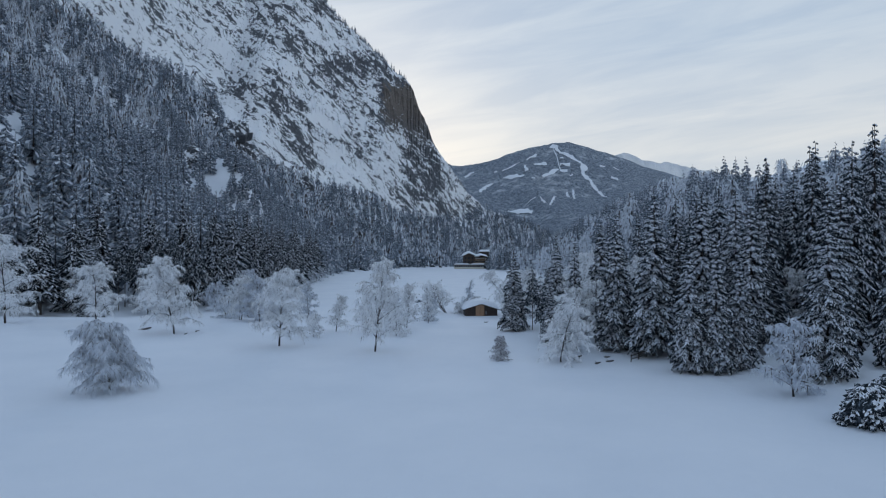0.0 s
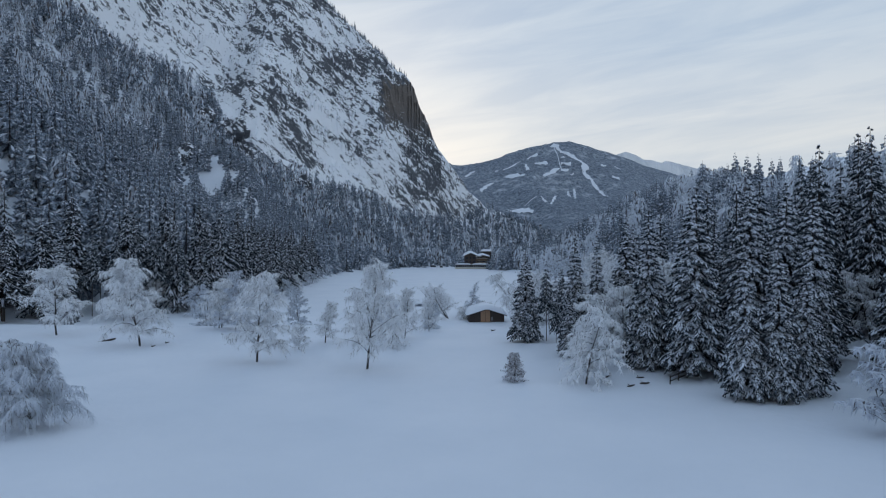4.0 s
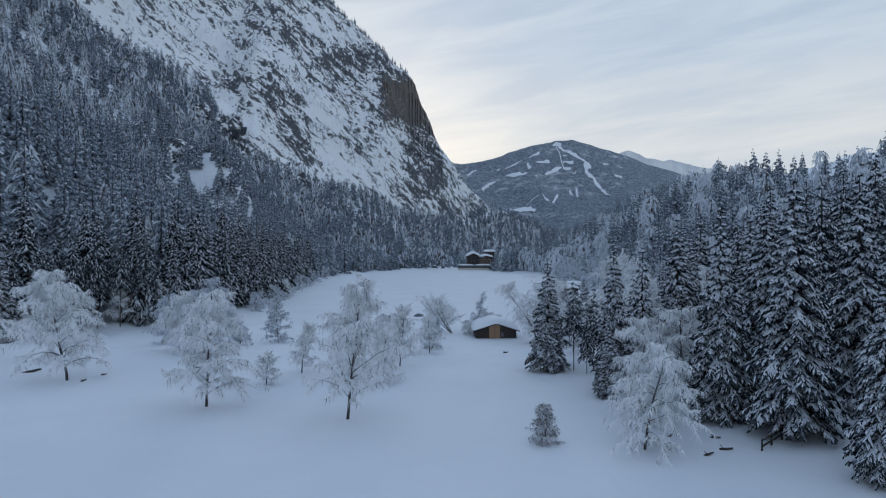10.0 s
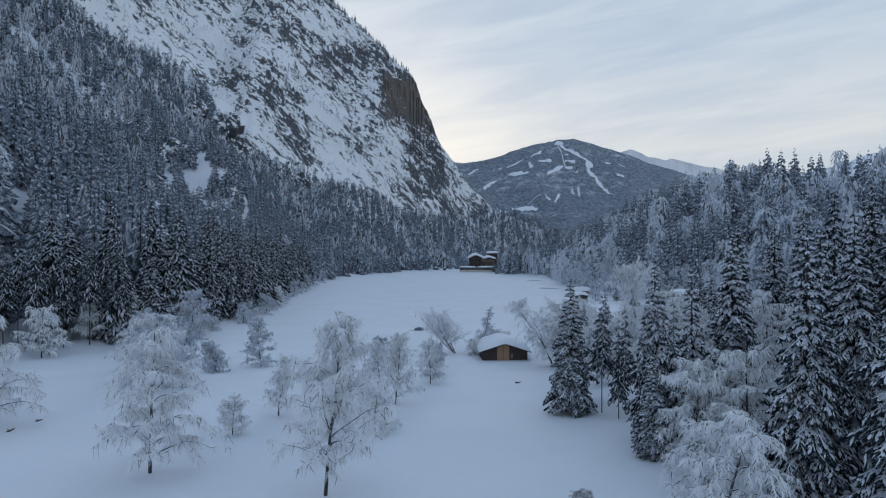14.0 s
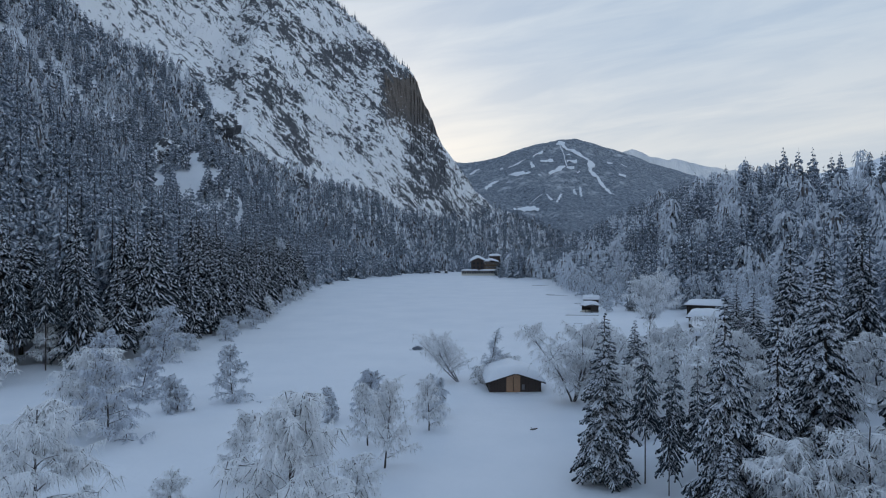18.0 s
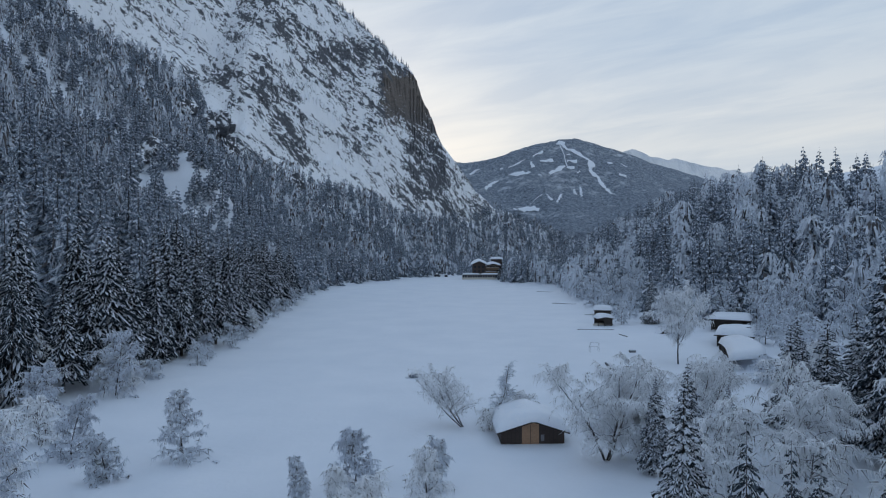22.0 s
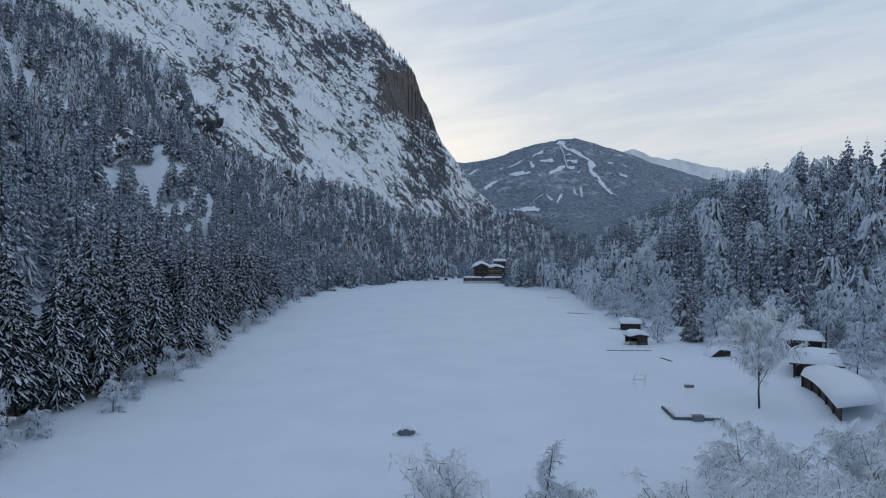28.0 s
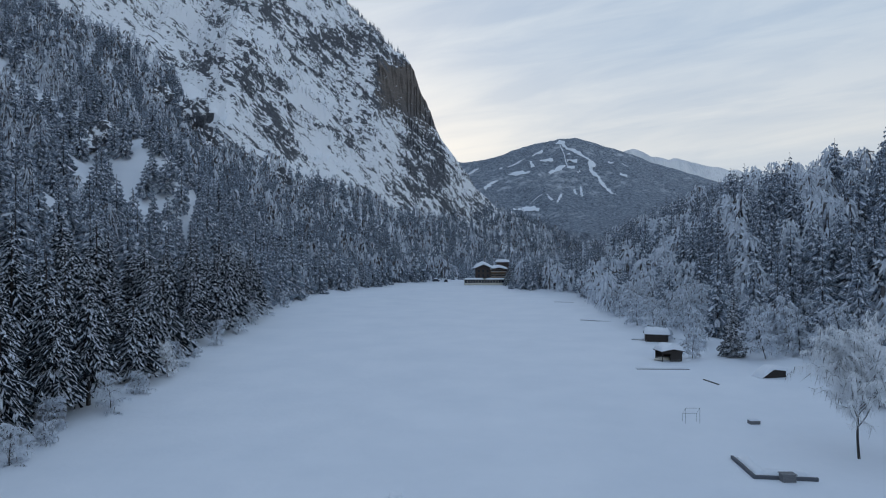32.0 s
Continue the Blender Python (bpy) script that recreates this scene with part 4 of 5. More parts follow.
def fuzz(seed, n, thick):
    """A small frosted leafless crown made of upright sprays; height 1, radius 1."""
    g = np.random.default_rng(seed)
    w = Wood(seed)
    w.path((0, 0, -0.05), (0, 0, 1), 0.8, 0.03, 2, 0, 0.05)
    v, f = [], []
    for k in range(n):
        t = g.uniform(0.12, 0.95)
        az = g.uniform(0, 6.283)
        rr = math.sqrt(g.uniform(0.05, 1)) * math.sqrt(max(0.02, 1 - ((t - 0.42) / 0.6) ** 2))
        p = np.array([math.cos(az) * rr * 0.8, math.sin(az) * rr * 0.8, t])
        d = np.array([math.cos(az) * g.uniform(0.1, 0.45), math.sin(az) * g.uniform(0.1, 0.45), g.uniform(-0.3, 0.04)])
        a1 = np.array([-math.sin(az), math.cos(az), 0]) * thick * g.uniform(0.6, 1.4)
        b = len(v)
        v += [p + a1, p - a1, p + np.array([0, 0, thick * g.uniform(0.4, 0.8)]), p + d]
        f += [(b, b + 3, b + 2), (b + 3, b + 1, b + 2), (b, b + 1, b + 3)]
    lv, lf = w.arrays(w.limb, 3)
    return (np.array(v), np.array(f)), (np.zeros((0, 3)), np.zeros((0, 3), int)), (lv, lf)


FUZZ = [fuzz(440 + k, 105, 0.085) for k in range(5)]
FUZZ_TINY = [fuzz(450 + k, 24, 0.18) for k in range(4)]

# spruces near enough to be told apart: things of their own
shore_l = poisson(2600, (-110, -20, 96, 300), lambda x, y: left_wood(x, y) & (x > curve(y, LEFT_SHORE) - 17), 11, 5.3)
shore_l = shore_l[np.argsort(shore_l[:, 1])][:150]
SHORE_END = shore_l[-1, 1]
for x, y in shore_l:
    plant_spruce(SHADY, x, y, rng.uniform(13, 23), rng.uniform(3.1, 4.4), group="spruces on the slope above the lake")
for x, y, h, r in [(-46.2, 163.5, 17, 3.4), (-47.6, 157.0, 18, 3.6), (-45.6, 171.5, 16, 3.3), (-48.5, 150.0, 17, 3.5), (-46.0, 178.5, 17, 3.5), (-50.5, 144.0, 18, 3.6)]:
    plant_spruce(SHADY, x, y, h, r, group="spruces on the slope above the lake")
for x, y, h, r in [(-52.5, 131.5, 17, 2.3), (-55.5, 129.0, 18, 2.4), (-58.0, 126.5, 17, 2.2), (-60.5, 124.0, 18, 2.5), (-63.5, 121.5, 16, 2.3), (-57.5, 132.0, 18, 2.4), (-61.0, 129.5, 17, 2.3), (-66.0, 118.0, 17, 2.4), (-64.5, 126.0, 18, 2.4)]:
    plant_spruce(THIN, x, y, h, r, "tall spruce with a long bare dark trunk", "spruces with bare trunks")
taken = [o.location.xy.copy() for o in scene.objects if o.name.startswith(("spruce_tree", "snowy_maple", "frosted_tree"))]
hill_r = poisson(3600, (14, 120, 44, 132), lambda x, y: (x < 0.76 * y + 8) & (x > curve(y, RIGHT_SHORE) + 5) & ~((y > 112) & (x < 34)), 12, 6.4)
for x, y in hill_r:
    if min((x - q.x) ** 2 + (y - q.y) ** 2 for q in taken) > 5:
        if hash01(x, y) < (0.42 if y > 98 else 0.26):
            plant_leafless("frosted_tree", int(x * 100 + y), x, y, rng.uniform(7, 11), rng.uniform(2.4, 3.6), "leafless tree white with hoar frost among spruces", "frosted trees on the hill", limbs=20, subs=6, twigs=18, tw=0.048)
            continue
        plant_spruce(MID, x, y, rng.uniform(11, 21), rng.uniform(2.5, 3.6), group="spruces on the hill")

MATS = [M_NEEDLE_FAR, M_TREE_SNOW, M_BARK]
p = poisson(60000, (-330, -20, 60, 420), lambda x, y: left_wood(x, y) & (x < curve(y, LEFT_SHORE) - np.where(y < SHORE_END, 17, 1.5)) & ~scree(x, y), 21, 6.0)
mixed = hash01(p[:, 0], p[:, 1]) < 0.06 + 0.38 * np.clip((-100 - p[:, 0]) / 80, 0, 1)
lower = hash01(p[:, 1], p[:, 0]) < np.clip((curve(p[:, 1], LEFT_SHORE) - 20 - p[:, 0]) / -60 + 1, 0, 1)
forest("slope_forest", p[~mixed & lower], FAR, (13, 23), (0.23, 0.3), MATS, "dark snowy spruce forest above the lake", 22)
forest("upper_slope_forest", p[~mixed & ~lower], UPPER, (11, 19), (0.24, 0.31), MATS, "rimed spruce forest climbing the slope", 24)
forest("larch_wood", p[mixed], FUZZ, (10, 16), (0.2, 0.28), [M_LARCH, M_LARCH, M_BARK], "frosted leafless larches among the spruces", 23)
p = poisson(80000, (-520, 210, 420, 900), lambda x, y: (left_wood(x, y) | ((x >= curve(y, LEFT_SHORE)) & (y > 486) & (x < curve(y, LEFT_FOOT)) & (y < curve(x, CLIFF_FOOT) - 3)) & ~scree(x, y)), 25, 4.7)
mixed = hash01(p[:, 0], p[:, 1]) < 0.32
forest("high_forest", p[~mixed], TINY, (10, 18), (0.23, 0.3), MATS, "frosted spruce forest below the cliff", 26)
forest("high_larch_wood", p[mixed], FUZZ_TINY, (10, 15), (0.24, 0.32), [M_LARCH, M_LARCH, M_BARK], "frosted larches below the cliff", 27)
p = poisson(60000, (-40, 420, 484, 1500), lambda x, y: valley_wood(x, y) & (x > curve(y, LEFT_FOOT) - 5) & (x < curve(y, RIGHT_FOOT) + 160) & (np.abs(x) < 60 + y * 0.42) & ((y < 700) | (hash01(x, y) < 0.3)), 31, 5.2)
mixed = hash01(p[:, 0], p[:, 1]) < 0.24
forest("valley_forest", p[~mixed], TINY, (9, 14), (0.18, 0.25), MATS, "snowy forest across the valley floor", 32)
forest("valley_frosted_wood", p[mixed], FUZZ_TINY, (7, 11), (0.26, 0.36), [M_FROST_DIM, M_FROST_DIM, M_BARK], "frosted leafless wood in the valley", 33)
p = poisson(50000, (30, 330, 100, 520), lambda x, y: right_wood(x, y) & ((y > 128) | (x > 110)), 35, 5.2)
edge = p[:, 0] - curve(p[:, 1], RIGHT_SHORE)
mixed = hash01(p[:, 0], p[:, 1]) < np.where(p[:, 1] > 380, 0.38, 0.66) - np.where(p[:, 1] > 380, 0.2, 0.34) * np.clip((edge - 8) / 26, 0, 1)
near = mixed & (p[:, 1] < 290) & (edge < 24)
for x, y in p[near]:
    plant_leafless("frosted_tree", int(x * 100 + y), x, y, rng.uniform(8, 13), rng.uniform(3.2, 4.8), "leafless tree bowed with frost above the lake shore", "frosted shore trees", frost=M_FROST_MID, limbs=18, subs=6, twigs=11, tw=0.11, droop=-0.15, reach=1.25, start=0.1)
far = edge > 42
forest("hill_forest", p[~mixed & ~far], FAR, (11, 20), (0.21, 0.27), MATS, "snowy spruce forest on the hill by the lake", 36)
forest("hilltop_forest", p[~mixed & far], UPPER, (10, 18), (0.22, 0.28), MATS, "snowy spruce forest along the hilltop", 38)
forest("hill_frosted_wood", p[mixed & ~near], FUZZ, (9, 15), (0.26, 0.38), [M_FROST_MID, M_FROST_MID, M_BARK], "frosted leafless trees along the lake shore", 37)
for x, y, h, r in [(33.5, 446, 12, 2.6), (36.5, 450, 13, 2.7), (39.5, 447, 12, 2.5), (35.0, 441, 10, 2.3), (31.5, 439, 9, 2.2), (38.0, 440, 11, 2.4), (42.0, 443, 12, 2.5), (29.8, 432, 8, 2.0), (33.0, 430, 10, 2.2)]:
    plant_spruce(MID, x, y, h, r, "snowy spruce standing before the hotel", "spruces by the hotel")
# thin trees along the crest of the cliff
px_ = -260 + 215 * np.random.default_rng(41).uniform(0, 1, 220)
py_ = np.linspace(600, 1100, 400)
crest_y = np.array([py_[int(np.argmax(land(np.full(400, x), py_) > curve(x, SKYLINE) - 8))] for x in px_])
forest("crest_trees", np.stack([px_, crest_y + np.random.default_rng(42).uniform(0, 14, 220)], -1), TINY, (5, 10), (0.13, 0.19), MATS, "small spruces along the cliff's crest", 43)


# ---- bare rock on the left slope ----
def outcrop(x, y, sx, sy, sz, turn, seed, up=0.0):
    """A ledge of bare rock, undercut in front, with snow on its back."""
    bm = bmesh.new()
    bmesh.ops.create_icosphere(bm, subdivisions=4, radius=1.0)
    for v in bm.verts:
        q = v.co + Vector((seed, seed, 0))
        v.co *= 1 + 0.45 * noise.fractal(q * 1.3, 1.0, 2.0, 5) + 0.1 * noise.noise(q * 6)
        v.co = Vector((v.co.x * sx, v.co.y * sy, max(v.co.z, -0.5) * sz))
    rock = tagged(part("rock_outcrop", bm, M_CLIFF), "grey rock ledge with snow lying on top, among the trees", "rock", "rocks on the slope")
    rock.matrix_basis = pose(x, y, land_at(x, y) + up, 0, 0, turn)


for k, (x, y, sx, sy, sz, a) in enumerate([(-146, 366, 9, 4, 6, -38), (-150, 356, 5, 4, 5, -30), (-186, 545, 22, 8, 15, -30), (-170, 533, 10, 6, 9, -40), (-204, 540, 9, 6, 8, -25), (-130, 575, 10, 6, 8, -30)]):
    outcrop(x, y, sx, sy, sz, a, 3.7 * k, 3.0)


# ---- ski runs and clearings on the far mountain ----
def ski_run(points, label):
    """A snow strip draped over the slope along (x, y, half-width) points."""
    pts = []
    for (x0, y0, w0), (x1, y1, w1) in zip(points[:-1], points[1:]):
        n = max(2, int(math.hypot(x1 - x0, y1 - y0) / 14))
        pts += [(x0 + (x1 - x0) * k / n, y0 + (y1 - y0) * k / n, w0 + (w1 - w0) * k / n) for k in range(n)]
    pts.append(points[-1])
    P = np.array(pts)
    d = np.gradient(P[:, :2], axis=0)
    d /= np.linalg.norm(d, axis=1, keepdims=True) + 1e-9
    nrm = np.stack([-d[:, 1], d[:, 0] * 1.8], -1)
    rows_ = []
    for k, s in enumerate((-1, -0.4, 0.4, 1)):
        wob = 1 + 1.5 * fbm(P[:, 0] / 22 + k * 9, P[:, 1] / 22, 71, 3)
        xy = P[:, :2] + nrm * (P[:, 2:3] * 0.43 * s * wob[:, None])
        rows_.append(np.c_[xy, land(xy[:, 0], xy[:, 1]) + 4.0])
    m = len(P)
    i = np.arange(4 * m).reshape(4, m)
    q = np.stack([i[:-1, :-1], i[:-1, 1:], i[1:, 1:], i[1:, :-1]], -1).reshape(-1, 4)
    tagged(new("ski_run", mesh_data("ski_run", np.concatenate(rows_), q, [M_SNOW], smooth=True)), label, "ski run", kind="structure")


ski_run([(715, 4096, 40), (735, 4054, 34), (752, 3975, 24), (815, 3928, 40), (838, 3870, 22), (868, 3796, 50), (842, 3730, 24), (868, 3660, 34), (872, 3574, 22), (895, 3514, 18), (902, 3406, 9)], "white ski run winding down the far mountain")
ski_run([(720, 4066, 6), (721, 3940, 6), (715, 3838, 6), (716, 3766, 6)], "narrow lift line cut through far forest")
for pts in ([(363, 3796, 10), (415, 3766, 30), (491, 3742, 32)], [(597, 3718, 18), (654, 3766, 32), (709, 3802, 12)], [(711, 3778, 14), (753, 3754, 12)], [(721, 3832, 18), (779, 3808, 28)], [(566, 3880, 14), (649, 3886, 22)],
            [(511, 3892, 20), (514, 3790, 22)], [(975, 3862, 14), (1003, 3838, 16)], [(1061, 3868, 12), (1090, 3838, 12)], [(213, 3568, 18), (258, 3712, 26), (302, 3730, 10)], [(339, 3268, 18), (408, 3274, 40), (467, 3238, 26)],
            [(524, 3352, 10), (542, 3292, 14)], [(617, 3430, 12), (566, 3274, 10)], [(708, 3550, 12), (693, 3436, 14)], [(745, 3562, 13), (712, 3364, 15)], [(132, 3910, 18), (199, 3970, 22)], [(373, 3904, 10), (433, 3934, 15), (487, 3952, 10)],
            [(533, 3964, 16), (604, 4006, 16)], [(758, 3706, 14), (778, 3718, 20)], [(322, 3904, 12), (341, 3898, 12)], [(1001, 3694, 12), (1040, 3682, 14)], [(523, 3664, 12), (541, 3670, 12)], [(432, 3334, 5), (501, 3358, 5)], [(732, 3892, 12), (755, 3892, 12)]):
    ski_run(pts, "white clearing in the far mountain forest")


# ---- buildings ----
def snow_cap(w, d, shape, thick, seed, nx_=14, ny_=12, bulge=0.12):
    """Deep roof snow over a w by d plan; shape(x) is the roof's height; soft rounded rim."""
    xs, ys = np.linspace(-1, 1, nx_), np.linspace(-1, 1, ny_)
    X, Y = np.meshgrid(xs, ys)
    rim = ((1 - np.abs(X) ** 6) * (1 - np.abs(Y) ** 6)) ** 0.4
    under = np.vectorize(shape)(X * w / 2)
    top = under + 0.06 + thick * rim * (1 + 0.5 * fbm(X * 2 + seed, Y * 2 + seed, seed, 3))
    grow = 1 + bulge / max(w, d) * rim
    V = np.concatenate([np.stack([X * w / 2 * grow, Y * d / 2 * grow, top], -1).reshape(-1, 3), np.stack([X * w / 2, Y * d / 2, under + 0.004], -1).reshape(-1, 3)])
    n = nx_ * ny_
    i = np.arange(n).reshape(ny_, nx_)
    q = [np.stack([i[:-1, :-1], i[:-1, 1:], i[1:, 1:], i[1:, :-1]], -1).reshape(-1, 4)]
    q.append(q[0][:, ::-1] + n)
    loop = np.concatenate([i[0, :], i[1:, -1], i[-1, -2::-1], i[-2:0:-1, 0]])
    nxt = np.roll(loop, -1)
    q.append(np.stack([loop, loop + n, nxt + n, nxt], -1))
    return mesh_data("roof_snow", V, q, [M_ROOF_SNOW], smooth=True)


def prism(profile, depth, y0=0.0):
    """An upright outline in x, z drawn out along y."""
    bm = bmesh.new()
    a = [bm.verts.new((x, y0, z)) for x, z in profile]
    b = [bm.verts.new((x, y0 + depth, z)) for x, z in profile]
    bm.faces.new(a), bm.faces.new(b[::-1])
    n = len(a)
    for k in range(n):
        bm.faces.new((a[k], b[k], b[(k + 1) % n], a[(k + 1) % n])[::-1])
    bmesh.ops.recalc_face_normals(bm, faces=bm.faces)
    return bm


def gable_roof(parent, w, d, eave, ridge, snow, seed, over=0.35):
    """Roof boards and their snow; the ridge runs along y."""
    half = w / 2 + over
    slope = (ridge - eave) / (w / 2)
    low = eave - slope * over
    bm = prism([(-half, low), (0, ridge), (half, low), (half, low + 0.14), (0, ridge + 0.14), (-half, low + 0.14)], d + 2 * over, -d / 2 - over)
    roof = part("roof", bm, M_DARKWOOD, parent, "dark roof boards with overhanging eaves")
    me = snow_cap(2 * half + 0.1, d + 2 * over + 0.1, lambda x: max(low, ridge - slope * abs(x)) + 0.14, snow, seed)
    child("roof_snow", me, roof, "thick rounded layer of snow")
    return roof


# the hut on the shore
hx, hy = 7.2, 121.8
hut = thing("lake_hut", (hx, hy, land_at(hx, hy) - 0.15), "small brown wooden hut half buried in snow on the lake shore", "hut", turn=2)
hut.scale = (1.0, 1.15, 1.0)
W2, D2, EV, RG = 6.2, 5.2, 1.35, 2.35
for k, (x0, x1) in enumerate([(-3.1, -1.05), (0.6, 3.1)]):
    h0, h1 = EV + (RG - EV) * (1 - abs(x0) / 3.1), EV + (RG - EV) * (1 - abs(x1) / 3.1)
    prof = [(x0, -0.6), (x1, -0.6), (x1, h1), (0, RG), (x0, h0)] if x0 < 0 < x1 else [(x0, -0.6), (x1, -0.6), (x1, h1), (x0, h0)]
    part("front_wall", prism(prof, 0.12, -D2 / 2), M_BROWN, hut, "brown board wall")
    for j in range(int((x1 - x0) / 0.4)):
        xj = x0 + 0.2 + j * 0.4
        part("batten", box(0.05, 0.03, EV + (RG - EV) * (1 - abs(xj) / 3.1) + 0.5, (xj, -D2 / 2 - 0.018, -0.55)), M_DARKWOOD, hut)
door = part("door", prism([(-1.05, -0.6), (0.6, -0.6), (0.6, 2.1), (0, 2.28), (-1.05, 1.95)], 0.10, -D2 / 2 - 0.03), M_TAN, hut, "tan wooden double door")
part("door_gap", box(0.04, 0.03, 2.5, (-0.22, -D2 / 2 - 0.05, -0.5)), M_BROWN, door)
part("side_wall", box(0.12, D2 - 0.24, EV + 0.55, (-3.04, 0, -0.6)), M_DARKWOOD, hut)
part("side_wall", box(0.12, D2 - 0.24, EV + 0.55, (3.04, 0, -0.6)), M_DARKWOOD, hut)
part("back_wall", prism([(-3.1, -0.6), (3.1, -0.6), (3.1, EV), (0, RG), (-3.1, EV)], 0.12, D2 / 2 - 0.12), M_BROWN, hut)
part("notice_board", box(0.32, 0.05, 0.6, (0.95, -D2 / 2 - 0.04, 0.45)), M_GREYWOOD, hut, "small pale board on the wall")
gable_roof(hut, W2, D2, EV, RG, 0.8, 5, over=0.45)

# the two boathouses
bx, by = 43.2, 235.5
boat_a = thing("boathouse", (bx, by, land_at(bx, by) - 0.1), "dark brown boathouse with a snow-covered gable roof", "boathouse", "boathouses", 78)
boat_a.scale = (0.66, 0.66, 0.8)
part("front_wall", prism([(-1.7, -0.3), (1.7, -0.3), (1.7, 2.2), (0, 3.0), (-1.7, 2.2)], 0.12, 3.4), M_BROWN, boat_a)
for sx in (-1.64, 1.64):
    part("side_wall", box(0.12, 6.4, 2.4, (sx, 0.1, -0.3)), M_DARKWOOD, boat_a)
part("back_wall", prism([(-1.7, -0.3), (1.7, -0.3), (1.7, 2.2), (0, 3.0), (-1.7, 2.2)], 0.12, -3.4), M_DARKWOOD, boat_a)
part("boat_door", box(1.8, 0.06, 1.8, (0, 3.55, -0.2)), M_DARKWOOD, boat_a, "dark plank door")
gable_roof(boat_a, 3.4, 7.0, 2.2, 3.0, 0.8, 9, over=0.45)
bx, by = 37.6, 212.6
boat_b = thing("boathouse", (bx, by, land_at(bx, by) - 0.1), "open-fronted dark boathouse with stacked boats and a thick snow roof", "boathouse", "boathouses", 6)
boat_b.scale = (0.84, 0.84, 0.88)
for sx in (-2.1, -0.3, 2.1):
    for sy in (-1.6, 1.6):
        part("post", box(0.14, 0.14, 2.3, (sx, sy, -0.2)), M_DARKWOOD, boat_b)
part("back_wall", box(4.2, 0.1, 2.2, (0, 1.7, -0.2)), M_DARKWOOD, boat_b)
part("side_wall", box(0.1, 3.2, 2.2, (2.16, 0, -0.2)), M_DARKWOOD, boat_b)
part("front_beam", box(4.5, 0.12, 0.5, (0, -1.7, 1.7)), M_DARKWOOD, boat_b)
part("front_board", box(2.3, 0.08, 1.9, (0.95, -1.64, -0.2)), M_DARKWOOD, boat_b)
part("rail", box(4.2, 0.08, 0.1, (0, -1.75, 0.35)), M_GREYWOOD, boat_b, "pale weathered rail")
gable_roof(boat_b, 4.3, 3.6, 2.1, 2.5, 0.85, 11, over=0.35)


def boat(x, y, z, turn, mat, label):
    """A small upturned rowing boat."""
    bm = bmesh.new()
    rings = []
    for k in range(7):
        s = k / 6 * 2 - 1
        half = 0.55 * (1 - abs(s) ** 2.5) + 0.03
        rings.append([bm.verts.new((s * 1.7, half * math.cos(a), 0.5 * (1 - 0.5 * abs(s) ** 3) * math.sin(a))) for a in np.linspace(0, math.pi, 7)])
    for a, b in zip(rings[:-1], rings[1:]):
        for j in range(6):
            bm.faces.new((a[j], b[j], b[j + 1], a[j + 1]))
    t = thing("rowing_boat", (x, y, z), label, "boat", "stored rowing boats", turn)
    hull = part("hull", bm, mat, t, smooth=True)
    part("keel", box(3.0, 0.06, 0.08, (0, 0, 0.48)), M_GREYWOOD, hull)


boat(36.6, 212.4, land_at(36.6, 212.4) + 0.1, 8, M_WHITE, "pale rowing boat stored upside down in the boathouse")
boat(38.4, 212.7, land_at(38.4, 212.7) + 0.1, 4, M_GREYWOOD, "grey rowing boat stored upside down in the boathouse")


# the beach pavilion: two snow-covered halls and a curved wing
def hall(x, y, w, d, h, turn, snow, seed, label):
    t = thing("pavilion_hall", (x, y, land_at(x, y) - 0.2), label, "pavilion", "beach pavilion", turn)
    for sx in np.linspace(-w / 2 + 0.3, w / 2 - 0.3, 4):
        part("post", box(0.18, 0.18, h, (sx, -d / 2 + 0.3, 0)), M_DARKWOOD, t)
    part("back_wall", box(w - 0.3, 0.15, h, (0, d / 2 - 0.4, 0)), M_DARKWOOD, t)
    for sx in (-1, 1):
        part("side_wall", box(0.15, d - 1.4, h, (sx * (w / 2 - 0.4), 0.2, 0)), M_DARKWOOD, t)
    part("front_wall", box(w - 1.0, 0.12, h, (0, -d / 2 + 1.6, 0)), M_DARKWOOD, t)
    roof = part("roof", box(w + 0.6, d + 0.6, 0.22, (0, 0, h)), M_DARKWOOD, t)
    me = snow_cap(w + 0.7, d + 0.7, lambda q: h + 0.22, snow, seed)
    child("roof_snow", me, roof, "deep smooth snow layer")


hall(63.0, 199.0, 8.0, 9.0, 2.3, -28, 0.9, 21, "low open hall of dark wood under a flat snow roof")
hall(56.0, 181.5, 6.5, 11.0, 2.1, -28, 1.1, 22, "low dark wooden hall under rounded deep snow")

wing = thing("pavilion_wing", (0, 0, 0), "curved low wooden wing with dark boards under deep snow", "pavilion", "beach pavilion")
front = [(49.0, 172.4), (48.7, 169.8), (47.9, 166.6), (46.4, 162.6), (44.7, 158.4), (42.9, 154.2)]
rear = [(53.8, 174.4), (54.1, 171.0), (53.6, 167.2), (52.1, 163.0), (50.0, 159.0), (47.8, 155.0)]
gz = [land_at(*f) for f in front]
for k in range(len(front) - 1):
    (x0, y0), (x1, y1) = front[k], front[k + 1]
    ln = math.hypot(x1 - x0, y1 - y0)
    n = int(ln / 0.45)
    for j in range(n):
        f = (j + 0.5) / n
        part("board", box(0.06, ln / n * 0.94, 2.0, (x0 + (x1 - x0) * f, y0 + (y1 - y0) * f, gz[k] - 0.3), math.atan2(y1 - y0, x1 - x0) - math.pi / 2), M_DARKWOOD, wing)
    part("post", box(0.2, 0.2, 2.2, (x0 - 0.15, y0, gz[k] - 0.3)), M_BROWN, wing)
cv, ring_n = [], 9
